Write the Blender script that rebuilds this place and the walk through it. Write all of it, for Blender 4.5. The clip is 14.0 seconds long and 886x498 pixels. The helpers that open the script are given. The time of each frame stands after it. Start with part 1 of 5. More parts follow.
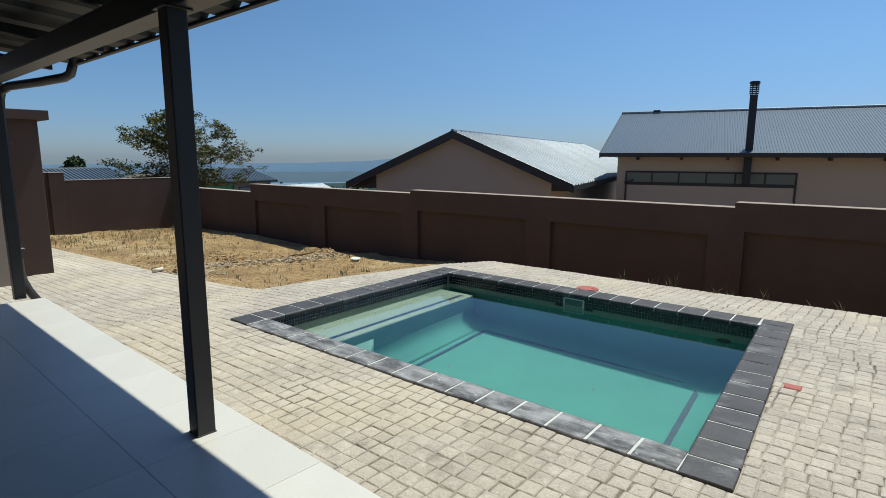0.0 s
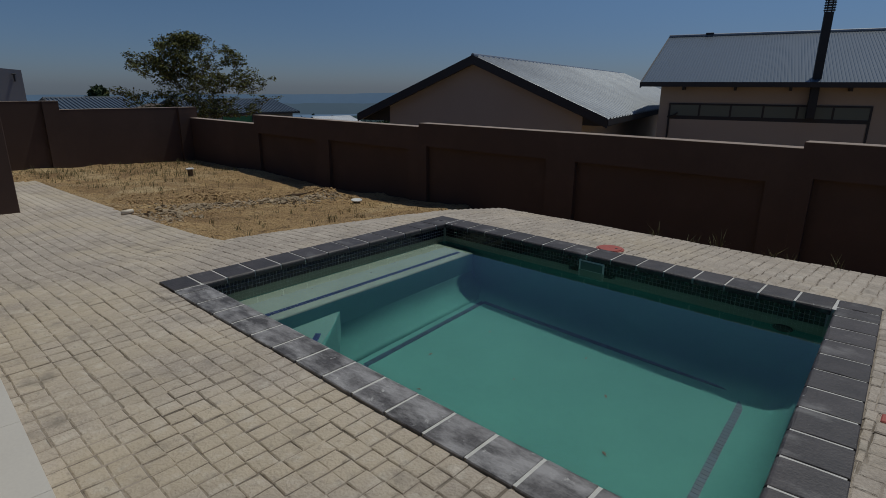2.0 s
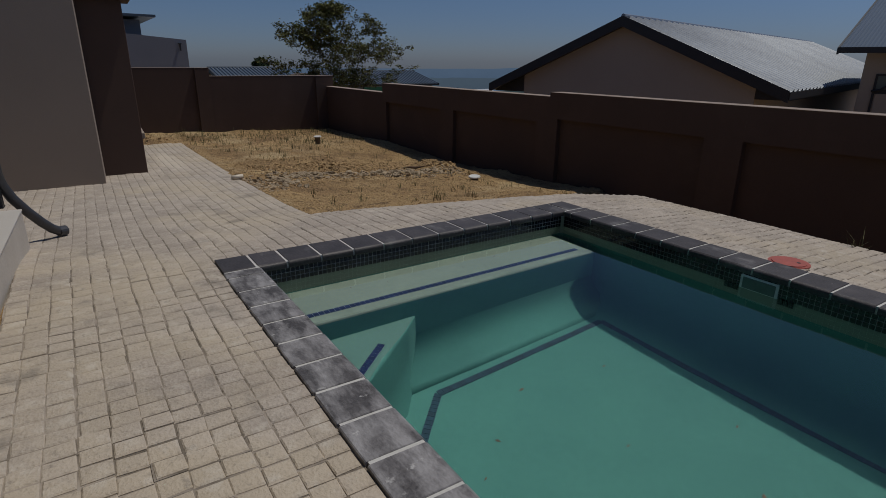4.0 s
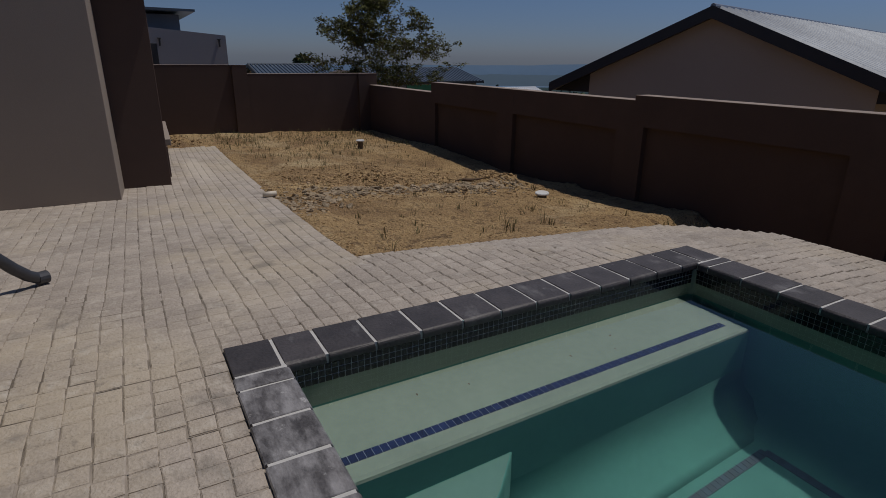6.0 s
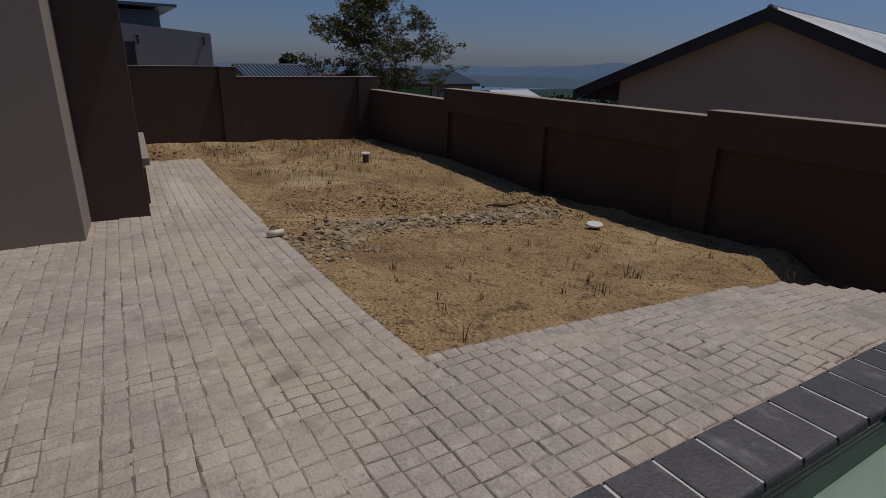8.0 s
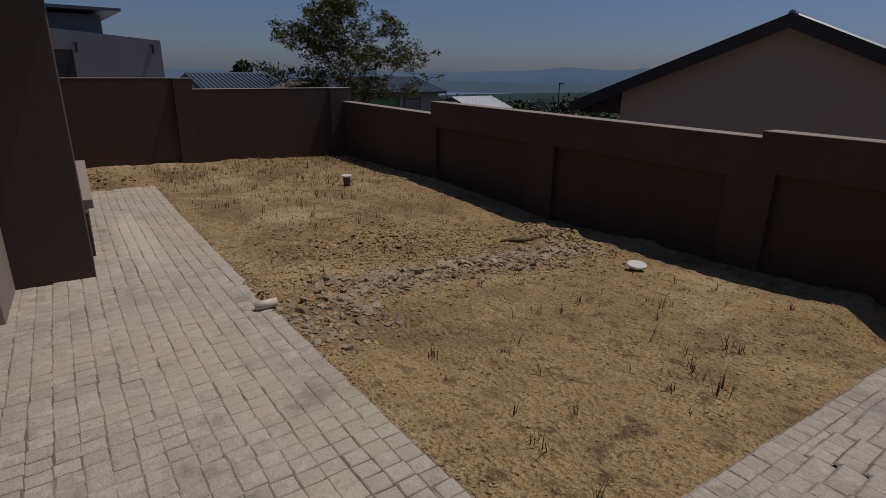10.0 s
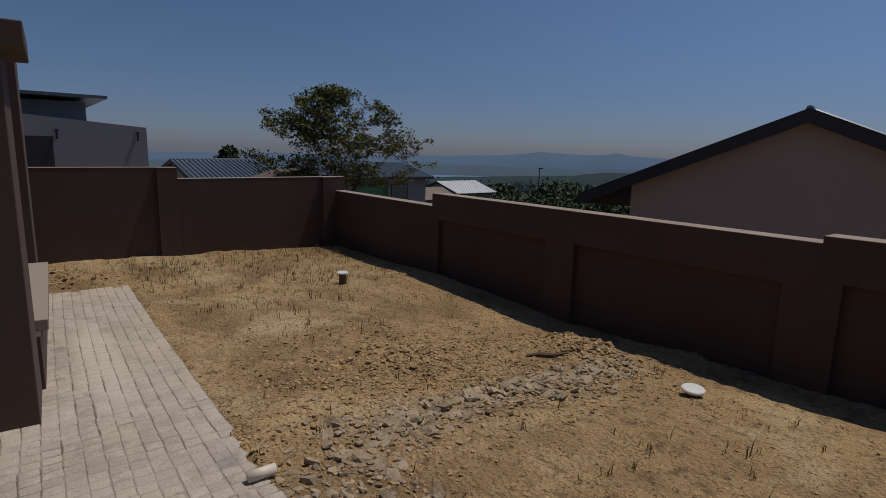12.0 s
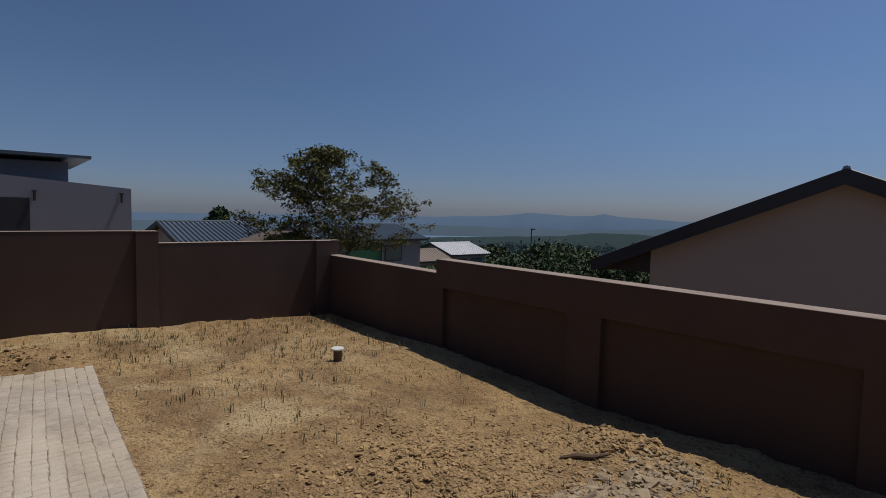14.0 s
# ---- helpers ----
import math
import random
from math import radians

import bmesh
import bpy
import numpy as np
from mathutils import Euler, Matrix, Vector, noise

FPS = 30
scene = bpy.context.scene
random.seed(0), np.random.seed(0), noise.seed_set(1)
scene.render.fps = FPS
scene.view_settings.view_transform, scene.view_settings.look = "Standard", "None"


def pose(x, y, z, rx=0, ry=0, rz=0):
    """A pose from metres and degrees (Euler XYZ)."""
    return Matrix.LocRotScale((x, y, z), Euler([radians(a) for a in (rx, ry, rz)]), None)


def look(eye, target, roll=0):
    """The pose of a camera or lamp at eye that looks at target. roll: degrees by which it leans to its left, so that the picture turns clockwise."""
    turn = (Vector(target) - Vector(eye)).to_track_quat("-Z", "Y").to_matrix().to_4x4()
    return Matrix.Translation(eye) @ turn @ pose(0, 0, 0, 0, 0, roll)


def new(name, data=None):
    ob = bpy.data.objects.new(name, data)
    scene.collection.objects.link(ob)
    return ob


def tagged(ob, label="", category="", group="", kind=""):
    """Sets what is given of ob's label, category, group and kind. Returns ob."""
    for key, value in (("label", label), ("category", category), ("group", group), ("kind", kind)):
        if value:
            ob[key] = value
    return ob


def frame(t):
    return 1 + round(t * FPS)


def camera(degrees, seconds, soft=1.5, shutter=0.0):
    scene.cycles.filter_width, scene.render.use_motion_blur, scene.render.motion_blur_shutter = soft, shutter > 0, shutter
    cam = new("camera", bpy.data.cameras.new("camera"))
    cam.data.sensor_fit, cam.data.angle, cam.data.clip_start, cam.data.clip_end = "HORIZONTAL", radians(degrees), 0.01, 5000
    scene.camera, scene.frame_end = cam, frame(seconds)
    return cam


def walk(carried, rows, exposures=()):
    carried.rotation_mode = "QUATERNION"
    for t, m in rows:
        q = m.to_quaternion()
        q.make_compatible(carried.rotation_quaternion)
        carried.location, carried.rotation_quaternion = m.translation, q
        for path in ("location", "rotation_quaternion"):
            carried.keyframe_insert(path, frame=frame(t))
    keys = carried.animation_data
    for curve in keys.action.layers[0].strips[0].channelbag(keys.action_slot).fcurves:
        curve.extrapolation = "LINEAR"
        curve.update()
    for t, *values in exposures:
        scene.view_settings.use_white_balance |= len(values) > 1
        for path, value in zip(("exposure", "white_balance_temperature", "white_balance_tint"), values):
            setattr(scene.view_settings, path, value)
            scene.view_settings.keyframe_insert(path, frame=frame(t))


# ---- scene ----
cam = camera(77.2, 14.0, 0.9)
PATH = [
    (0, (5.288, -2.974, 1.689), (4.048, -1.440, 1.360), 0.18),
    (0.5, (5.142, -2.625, 1.657), (3.917, -1.096, 1.257), 0.30),
    (1, (5.048, -2.287, 1.627), (3.828, -0.775, 1.153), 0.27),
    (1.5, (4.939, -1.980, 1.628), (3.703, -0.496, 1.110), 0.24),
    (2, (4.822, -1.660, 1.617), (3.526, -0.243, 1.059), 0.42),
    (2.5, (4.678, -1.385, 1.571), (3.278, -0.084, 0.983), 0.47),
    (3, (4.555, -1.152, 1.510), (3.103, 0.078, 0.894), 0.49),
    (3.5, (4.447, -0.896, 1.419), (2.946, 0.266, 0.789), 0.46),
    (4, (4.206, -0.701, 1.426), (2.621, 0.338, 0.785), 0.54),
    (4.2, (4.106, -0.617, 1.453), (2.493, 0.375, 0.808), 0.70),
    (6.3, (2.529, -0.246, 1.427), (0.881, 0.682, 0.776), 0.6),
    (6.5, (2.373, -0.243, 1.422), (0.728, 0.694, 0.779), 0.8),
    (7, (1.959, -0.214, 1.416), (0.322, 0.735, 0.77), 1.1),
    (7.5, (1.541, -0.186, 1.425), (-0.089, 0.777, 0.78), 1.0),
    (8, (1.119, -0.117, 1.482), (-0.498, 0.864, 0.832), 1.2),
    (8.2, (0.94, -0.066, 1.472), (-0.679, 0.912, 0.822), 0.8),
    (10.3, (-0.519, 0.024, 1.619), (-2.052, 1.15, 1.001), 1.2),
    (10.5, (-0.615, 0.03, 1.652), (-2.146, 1.167, 1.052), 1.4),
    (11, (-0.869, 0.094, 1.649), (-2.419, 1.257, 1.151), 1.3),
    (11.5, (-1.135, 0.152, 1.683), (-2.693, 1.331, 1.256), 1.3),
    (12, (-1.385, 0.217, 1.685), (-2.945, 1.417, 1.331), 1.3),
    (12.5, (-1.609, 0.331, 1.671), (-3.173, 1.548, 1.395), 1.3),
    (13, (-1.85, 0.453, 1.708), (-3.418, 1.676, 1.487), 1.2),
    (13.5, (-2.077, 0.486, 1.738), (-3.64, 1.721, 1.558), 1.2),
    (14, (-2.269, 0.569, 1.709), (-3.832, 1.808, 1.57), 1.3),
]
EXPOSURES = [(0.0, 0.08, 6500, -4), (0.5, -0.27, 6500, 0), (1.0, -0.68, 6500, 1), (1.5, -1.0, 6500, 2), (2.0, -1.22, 6550, 3), (3.0, -1.26, 6700, 6), (4.2, -1.25, 6700, 8), (6.3, -1.25, 6650, 11), (8.0, -1.22, 6650, 12), (10.3, -1.19, 6850, 11), (11.0, -1.11, 6850, 11), (12.5, -0.98, 6850, 11), (14.0, -0.79, 6850, 10)]
walk(cam, [(t, look(eye, target, roll)) for t, eye, target, roll in PATH], EXPOSURES)

# ---- light ----
SUN_DIR = Vector((0.05, 0.35, 0.935)).normalized()
world = bpy.data.worlds.new("world")
scene.world = world
world.use_nodes = True
wn = world.node_tree.nodes
sky = wn.new("ShaderNodeTexSky")
sky.sky_type, sky.sun_disc = "NISHITA", False
sky.sun_elevation, sky.sun_rotation = math.asin(SUN_DIR.z), math.atan2(SUN_DIR.x, SUN_DIR.y)
sky.altitude, sky.air_density, sky.dust_density, sky.ozone_density = 1500, 0.95, 1.6, 6.0
tint = wn.new("ShaderNodeMix")
tint.data_type, tint.blend_type = "RGBA", "MULTIPLY"
tint.inputs[0].default_value = 1.0
height, rise, haze = wn.new("ShaderNodeTexCoord"), wn.new("ShaderNodeSeparateXYZ"), wn.new("ShaderNodeMapRange")
haze.interpolation_type = "SMOOTHSTEP"
haze.inputs[1].default_value, haze.inputs[2].default_value = -0.01, 0.20
world.node_tree.links.new(height.outputs["Generated"], rise.inputs[0])
world.node_tree.links.new(rise.outputs[2], haze.inputs[0])
air = wn.new("ShaderNodeMix")
air.data_type = "RGBA"
air.inputs[6].default_value, air.inputs[7].default_value = (0.75, 0.80, 1.05, 1), (0.94, 1.01, 1.12, 1)
world.node_tree.links.new(haze.outputs[0], air.inputs[0])
world.node_tree.links.new(air.outputs[2], tint.inputs[7])
world.node_tree.links.new(sky.outputs[0], tint.inputs[6])
# the sky is paler on the sun's side
toward, aureole, glow = wn.new("ShaderNodeVectorMath"), wn.new("ShaderNodeMapRange"), wn.new("ShaderNodeVectorMath")
toward.operation, glow.operation = "DOT_PRODUCT", "SCALE"
toward.inputs[1].default_value = SUN_DIR
aureole.interpolation_type = "SMOOTHSTEP"
aureole.inputs[1].default_value, aureole.inputs[2].default_value, aureole.inputs[3].default_value, aureole.inputs[4].default_value = 0.22, 0.78, 0.98, 1.5
world.node_tree.links.new(height.outputs["Generated"], toward.inputs[0])
world.node_tree.links.new(toward.outputs["Value"], aureole.inputs[0])
world.node_tree.links.new(tint.outputs[2], glow.inputs[0])
world.node_tree.links.new(aureole.outputs[0], glow.inputs["Scale"])
world.node_tree.links.new(glow.outputs[0], wn["Background"].inputs[0])
wn["Background"].inputs[1].default_value = 0.089
sun = new("sun", bpy.data.lights.new("sun", "SUN"))
sun.data.energy, sun.data.angle, sun.data.color = 4.75, radians(0.55), (1.0, 0.95, 0.88)
sun.matrix_world = look(SUN_DIR * 50, (0, 0, 0))


# ---- materials ----
def material(name, base, second=None, rough=0.8, metal=0.0, scale=3.0, fine=40.0, amount=0.5, bump=0.3, depth=0.01, random_value=0.0, spec=0.5, coords="Object"):
    """A surface with stains at one scale, grain at another and a fine relief."""
    m = bpy.data.materials.new(name)
    m.use_nodes = True
    n, l = m.node_tree.nodes, m.node_tree.links
    b = n["Principled BSDF"]
    b.inputs["Roughness"].default_value, b.inputs["Metallic"].default_value = rough, metal
    b.inputs["Specular IOR Level"].default_value = spec
    second = second or tuple(c * 0.7 for c in base)
    if coords == "World":
        where = n.new("ShaderNodeNewGeometry").outputs["Position"]
    else:
        where = n.new("ShaderNodeTexCoord").outputs["Object"]
    big, small = n.new("ShaderNodeTexNoise"), n.new("ShaderNodeTexNoise")
    for tex, s, d in ((big, scale, 4), (small, fine, 3)):
        tex.inputs["Scale"].default_value, tex.inputs["Detail"].default_value = s, d
        l.new(where, tex.inputs["Vector"])
    mid = n.new("ShaderNodeMath")
    mid.operation = "MULTIPLY_ADD"
    mid.inputs[1].default_value = 0.45
    l.new(small.outputs["Fac"], mid.inputs[0])
    half = n.new("ShaderNodeMath")
    half.operation = "MULTIPLY"
    half.inputs[1].default_value = 0.55
    l.new(big.outputs["Fac"], half.inputs[0])
    l.new(half.outputs[0], mid.inputs[2])
    ramp = n.new("ShaderNodeMapRange")
    ramp.inputs[1].default_value, ramp.inputs[2].default_value = 0.5 - 0.22 / max(amount, 0.05) * 0.5, 0.5 + 0.22 / max(amount, 0.05) * 0.5
    l.new(mid.outputs[0], ramp.inputs[0])
    mix = n.new("ShaderNodeMix")
    mix.data_type = "RGBA"
    mix.inputs[6].default_value, mix.inputs[7].default_value = (*second, 1), (*base, 1)
    l.new(ramp.outputs[0], mix.inputs[0])
    colour = mix.outputs[2]
    if random_value:
        info, hsv, var = n.new("ShaderNodeObjectInfo"), n.new("ShaderNodeHueSaturation"), n.new("ShaderNodeMapRange")
        geo, add = n.new("ShaderNodeNewGeometry"), n.new("ShaderNodeMath")
        add.operation = "ADD"
        l.new(info.outputs["Random"], add.inputs[0])
        l.new(geo.outputs["Random Per Island"], add.inputs[1])
        fract = n.new("ShaderNodeMath")
        fract.operation = "FRACT"
        l.new(add.outputs[0], fract.inputs[0])
        l.new(fract.outputs[0], var.inputs[0])
        var.inputs[3].default_value, var.inputs[4].default_value = 1 - random_value, 1 + random_value
        l.new(var.outputs[0], hsv.inputs["Value"])
        l.new(colour, hsv.inputs["Color"])
        colour = hsv.outputs[0]
    l.new(colour, b.inputs["Base Color"])
    if bump:
        bp = n.new("ShaderNodeBump")
        bp.inputs["Strength"].default_value, bp.inputs["Distance"].default_value = bump, depth
        l.new(small.outputs["Fac"], bp.inputs["Height"])
        l.new(bp.outputs[0], b.inputs["Normal"])
    return m


BROWN = material("brown_wall_paint", (0.091, 0.056, 0.043), (0.071, 0.044, 0.034), 0.85, scale=1.2, fine=90, amount=0.5, bump=0.25, depth=0.004, coords="World")
TAUPE = material("taupe_wall_paint", (0.33, 0.27, 0.22), (0.275, 0.225, 0.185), 0.85, scale=1.0, fine=90, amount=0.4, bump=0.2, depth=0.004, coords="World")
BEIGE = material("beige_wall_paint", (0.45, 0.37, 0.31), (0.39, 0.32, 0.26), 0.85, scale=0.8, fine=60, amount=0.4, bump=0.2, depth=0.004, coords="World")
GREY_WALL = material("grey_wall_paint", (0.27, 0.27, 0.29), (0.22, 0.22, 0.24), 0.85, scale=0.7, fine=40, amount=0.4, bump=0.1, coords="World")
DARK_TRIM = material("charcoal_trim", (0.035, 0.033, 0.035), (0.025, 0.024, 0.026), 0.55, scale=2, fine=60, bump=0.1, depth=0.002)
STEEL = material("black_steel_paint", (0.018, 0.018, 0.02), (0.012, 0.012, 0.014), 0.45, scale=3, fine=80, bump=0.08, depth=0.002)
GUTTER_GREY = material("grey_steel_gutter", (0.10, 0.10, 0.105), (0.07, 0.07, 0.075), 0.4, 0.5, scale=4, fine=60, bump=0.05, depth=0.002)
ROOF_ZINC = material("zinc_roof_sheet", (0.30, 0.325, 0.355), (0.19, 0.205, 0.23), 0.40, 0.45, scale=0.5, fine=12, amount=0.6, bump=0.05, depth=0.003, coords="World")
ROOF_GREY = material("grey_roof_sheet", (0.092, 0.118, 0.150), (0.072, 0.093, 0.12), 0.36, 0.0, scale=0.5, fine=12, amount=0.5, bump=0.05, depth=0.003, coords="World")
ROOF_WHITE = material("white_roof_sheet", (0.78, 0.79, 0.80), (0.6, 0.61, 0.62), 0.5, scale=0.5, fine=8, bump=0.05)
TILE = material("cream_floor_tile", (0.62, 0.59, 0.55), (0.54, 0.51, 0.48), 0.35, scale=2.5, fine=70, amount=0.5, bump=0.06, depth=0.002, random_value=0.03)
SLAB = material("cream_plaster_slab", (0.58, 0.53, 0.47), (0.47, 0.42, 0.36), 0.8, scale=3, fine=60, amount=0.6, bump=0.3, depth=0.004)
COBBLE = material("grey_cobble_concrete", (0.47, 0.408, 0.345), (0.34, 0.292, 0.248), 0.92, scale=1.3, fine=70, amount=0.9, bump=0.9, depth=0.008, random_value=0.085, coords="World")
COPING_WORN = material("limed_coping_stone", (0.105, 0.098, 0.10), (0.05, 0.046, 0.048), 0.62, scale=7, fine=60, amount=0.8, bump=0.6, depth=0.007, random_value=0.25, coords="World")
COPING = material("charcoal_coping_stone", (0.075, 0.066, 0.067), (0.042, 0.037, 0.038), 0.55, scale=7, fine=60, amount=0.8, bump=0.5, depth=0.006, random_value=0.2, coords="World")
GROUT = material("white_grout", (0.60, 0.59, 0.57), (0.46, 0.45, 0.43), 0.9, scale=12, fine=90, bump=0.4, depth=0.004)
MOSAIC = material("navy_mosaic_tile", (0.007, 0.007, 0.014), (0.004, 0.004, 0.009), 0.14, scale=12, fine=90, bump=0.05, depth=0.001, random_value=0.35)
MOSAIC_BLUE = material("blue_mosaic_tile", (0.011, 0.020, 0.075), (0.008, 0.015, 0.05), 0.3, scale=12, fine=90, bump=0.05, depth=0.001, random_value=0.3)
MOSAIC_DEEP = material("dark_blue_mosaic_tile", (0.008, 0.035, 0.055), (0.006, 0.025, 0.04), 0.4, scale=12, fine=90, bump=0.05, depth=0.001, random_value=0.3)
JOINT_SAND = material("dirty_joint_sand", (0.20, 0.168, 0.132), (0.125, 0.104, 0.083), 0.97, scale=2.0, fine=60, amount=0.8, bump=0.6, depth=0.004, coords="World")
STUB = material("muddy_pipe", (0.15, 0.105, 0.065), (0.09, 0.065, 0.042), 0.7, scale=9, fine=60, bump=0.2)
MOSAIC_JOINT = material("mosaic_grout", (0.46, 0.45, 0.45), (0.36, 0.35, 0.35), 0.9, scale=12, fine=90, bump=0.2)
# One plaster in three colours: the water's tint by depth is put into them.
PLASTER = material("deep_tint_pool_plaster", (0.058, 0.195, 0.162), (0.045, 0.160, 0.136), 0.85, scale=2.2, fine=25, amount=0.55, bump=0.2, depth=0.004, coords="World")
PALE_PLASTER = material("shallow_tint_pool_plaster", (0.20, 0.235, 0.192), (0.162, 0.195, 0.16), 0.85, scale=2.2, fine=25, amount=0.55, bump=0.2, depth=0.004, coords="World")
STEP_PLASTER = material("mid_tint_pool_plaster", (0.10, 0.195, 0.165), (0.08, 0.165, 0.14), 0.85, scale=2.2, fine=25, amount=0.55, bump=0.2, depth=0.004, coords="World")
WHITE_PLASTIC = material("white_plastic", (0.72, 0.72, 0.70), (0.58, 0.57, 0.54), 0.5, scale=8, fine=60, bump=0.1)
CREAM_PLASTIC = material("cream_pipe_plastic", (0.74, 0.66, 0.54), (0.6, 0.52, 0.41), 0.55, scale=8, fine=60, bump=0.1)
RED_PLASTIC = material("faded_red_plastic", (0.42, 0.10, 0.075), (0.30, 0.075, 0.06), 0.6, scale=10, fine=60, bump=0.2)
BARK = material("grey_bark", (0.15, 0.12, 0.095), (0.09, 0.07, 0.055), 0.95, scale=6, fine=50, amount=0.8, bump=0.8, depth=0.02)
LEAF = material("olive_leaf", (0.150, 0.150, 0.046), (0.070, 0.076, 0.024), 0.75, scale=1.5, fine=8, amount=0.8, bump=0, random_value=0.4, spec=0.2, coords="World")
LEAF_FAR = material("dark_green_foliage", (0.075, 0.105, 0.035), (0.035, 0.055, 0.022), 0.8, scale=0.4, fine=3, amount=0.8, bump=0, random_value=0.35, coords="World")
GRASS = material("dry_grass", (0.14, 0.125, 0.045), (0.07, 0.068, 0.024), 0.8, scale=2, fine=10, amount=0.8, bump=0, random_value=0.4, coords="World")
STONE = material("shale_rubble", (0.38, 0.295, 0.195), (0.22, 0.162, 0.10), 0.95, scale=9, fine=60, amount=0.8, bump=0.6, depth=0.008, random_value=0.3, coords="World")
CLOD = material("dry_soil_clod", (0.42, 0.28, 0.135), (0.25, 0.16, 0.08), 0.97, scale=9, fine=60, amount=0.8, bump=0.6, depth=0.008, random_value=0.3, coords="World")
WOOD = material("weathered_stick", (0.16, 0.10, 0.06), (0.10, 0.065, 0.04), 0.9, scale=10, fine=60)
NET = material("green_shade_net", (0.03, 0.16, 0.08), (0.02, 0.10, 0.05), 0.8, scale=4, fine=60)


def soil_material():
    """Sandy soil in the yard, scrub on the slopes below, haze put in as blue far away."""
    m = material("sandy_soil", (0.50, 0.345, 0.17), (0.33, 0.215, 0.105), 0.97, scale=0.9, fine=30, amount=0.8, bump=1.0, depth=0.06, spec=0.2, coords="World")
    n, l = m.node_tree.nodes, m.node_tree.links
    b = n["Principled BSDF"]
    near = b.inputs["Base Color"].links[0].from_socket
    pos = n.new("ShaderNodeNewGeometry").outputs["Position"]
    # coarse grains and clods
    grain = n.new("ShaderNodeTexNoise")
    grain.inputs["Scale"].default_value, grain.inputs["Detail"].default_value = 110, 4
    l.new(pos, grain.inputs["Vector"])
    g = n.new("ShaderNodeMapRange")
    g.inputs[1].default_value, g.inputs[2].default_value, g.inputs[3].default_value, g.inputs[4].default_value = 0.3, 0.7, 0.72, 1.22
    l.new(grain.outputs["Fac"], g.inputs[0])
    mul = n.new("ShaderNodeMix")
    mul.data_type, mul.blend_type = "RGBA", "MULTIPLY"
    mul.inputs[0].default_value = 1
    l.new(near, mul.inputs[6])
    l.new(g.outputs[0], mul.inputs[7])
    for colour, scale, low, high, strength in (((0.22, 0.135, 0.07, 1), 0.8, 0.48, 0.62, 0.7), ((0.14, 0.088, 0.05, 1), 7.0, 0.54, 0.64, 0.8), ((0.58, 0.45, 0.26, 1), 0.6, 0.54, 0.68, 0.7), ((0.11, 0.07, 0.04, 1), 24.0, 0.57, 0.65, 0.85), ((0.60, 0.47, 0.28, 1), 45.0, 0.60, 0.68, 0.7), ((0.15, 0.095, 0.055, 1), 70.0, 0.56, 0.66, 0.65), ((0.17, 0.105, 0.06, 1), 2.6, 0.58, 0.66, 0.5)):
        tex, r, mx = n.new("ShaderNodeTexNoise"), n.new("ShaderNodeMapRange"), n.new("ShaderNodeMix")
        tex.inputs["Scale"].default_value, tex.inputs["Detail"].default_value, tex.inputs["Roughness"].default_value = scale, 7, 0.65
        l.new(pos, tex.inputs["Vector"])
        r.inputs[1].default_value, r.inputs[2].default_value, r.inputs[4].default_value = low, high, strength
        l.new(tex.outputs["Fac"], r.inputs[0])
        mx.data_type = "RGBA"
        l.new(r.outputs[0], mx.inputs[0])
        l.new(mul.outputs[2], mx.inputs[6])
        mx.inputs[7].default_value = colour
        mul = mx
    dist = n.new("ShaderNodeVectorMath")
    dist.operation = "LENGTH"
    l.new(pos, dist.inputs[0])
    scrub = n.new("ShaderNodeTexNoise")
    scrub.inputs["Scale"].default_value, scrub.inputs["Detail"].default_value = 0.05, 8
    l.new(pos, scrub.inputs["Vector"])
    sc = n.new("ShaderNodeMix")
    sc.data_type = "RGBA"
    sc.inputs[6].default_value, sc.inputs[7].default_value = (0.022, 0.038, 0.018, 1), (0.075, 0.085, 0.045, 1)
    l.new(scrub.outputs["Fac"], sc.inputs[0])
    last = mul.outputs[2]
    # The second step turns blue: haze of distance put into the ground colour.
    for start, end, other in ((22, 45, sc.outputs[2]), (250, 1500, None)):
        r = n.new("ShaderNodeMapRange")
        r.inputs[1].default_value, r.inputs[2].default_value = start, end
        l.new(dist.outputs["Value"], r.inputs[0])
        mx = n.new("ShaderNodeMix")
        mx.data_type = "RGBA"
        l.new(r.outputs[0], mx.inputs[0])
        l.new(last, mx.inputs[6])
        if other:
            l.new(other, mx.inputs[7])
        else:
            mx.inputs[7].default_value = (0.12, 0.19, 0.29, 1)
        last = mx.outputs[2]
    l.new(last, b.inputs["Base Color"])
    return m


SOIL = soil_material()


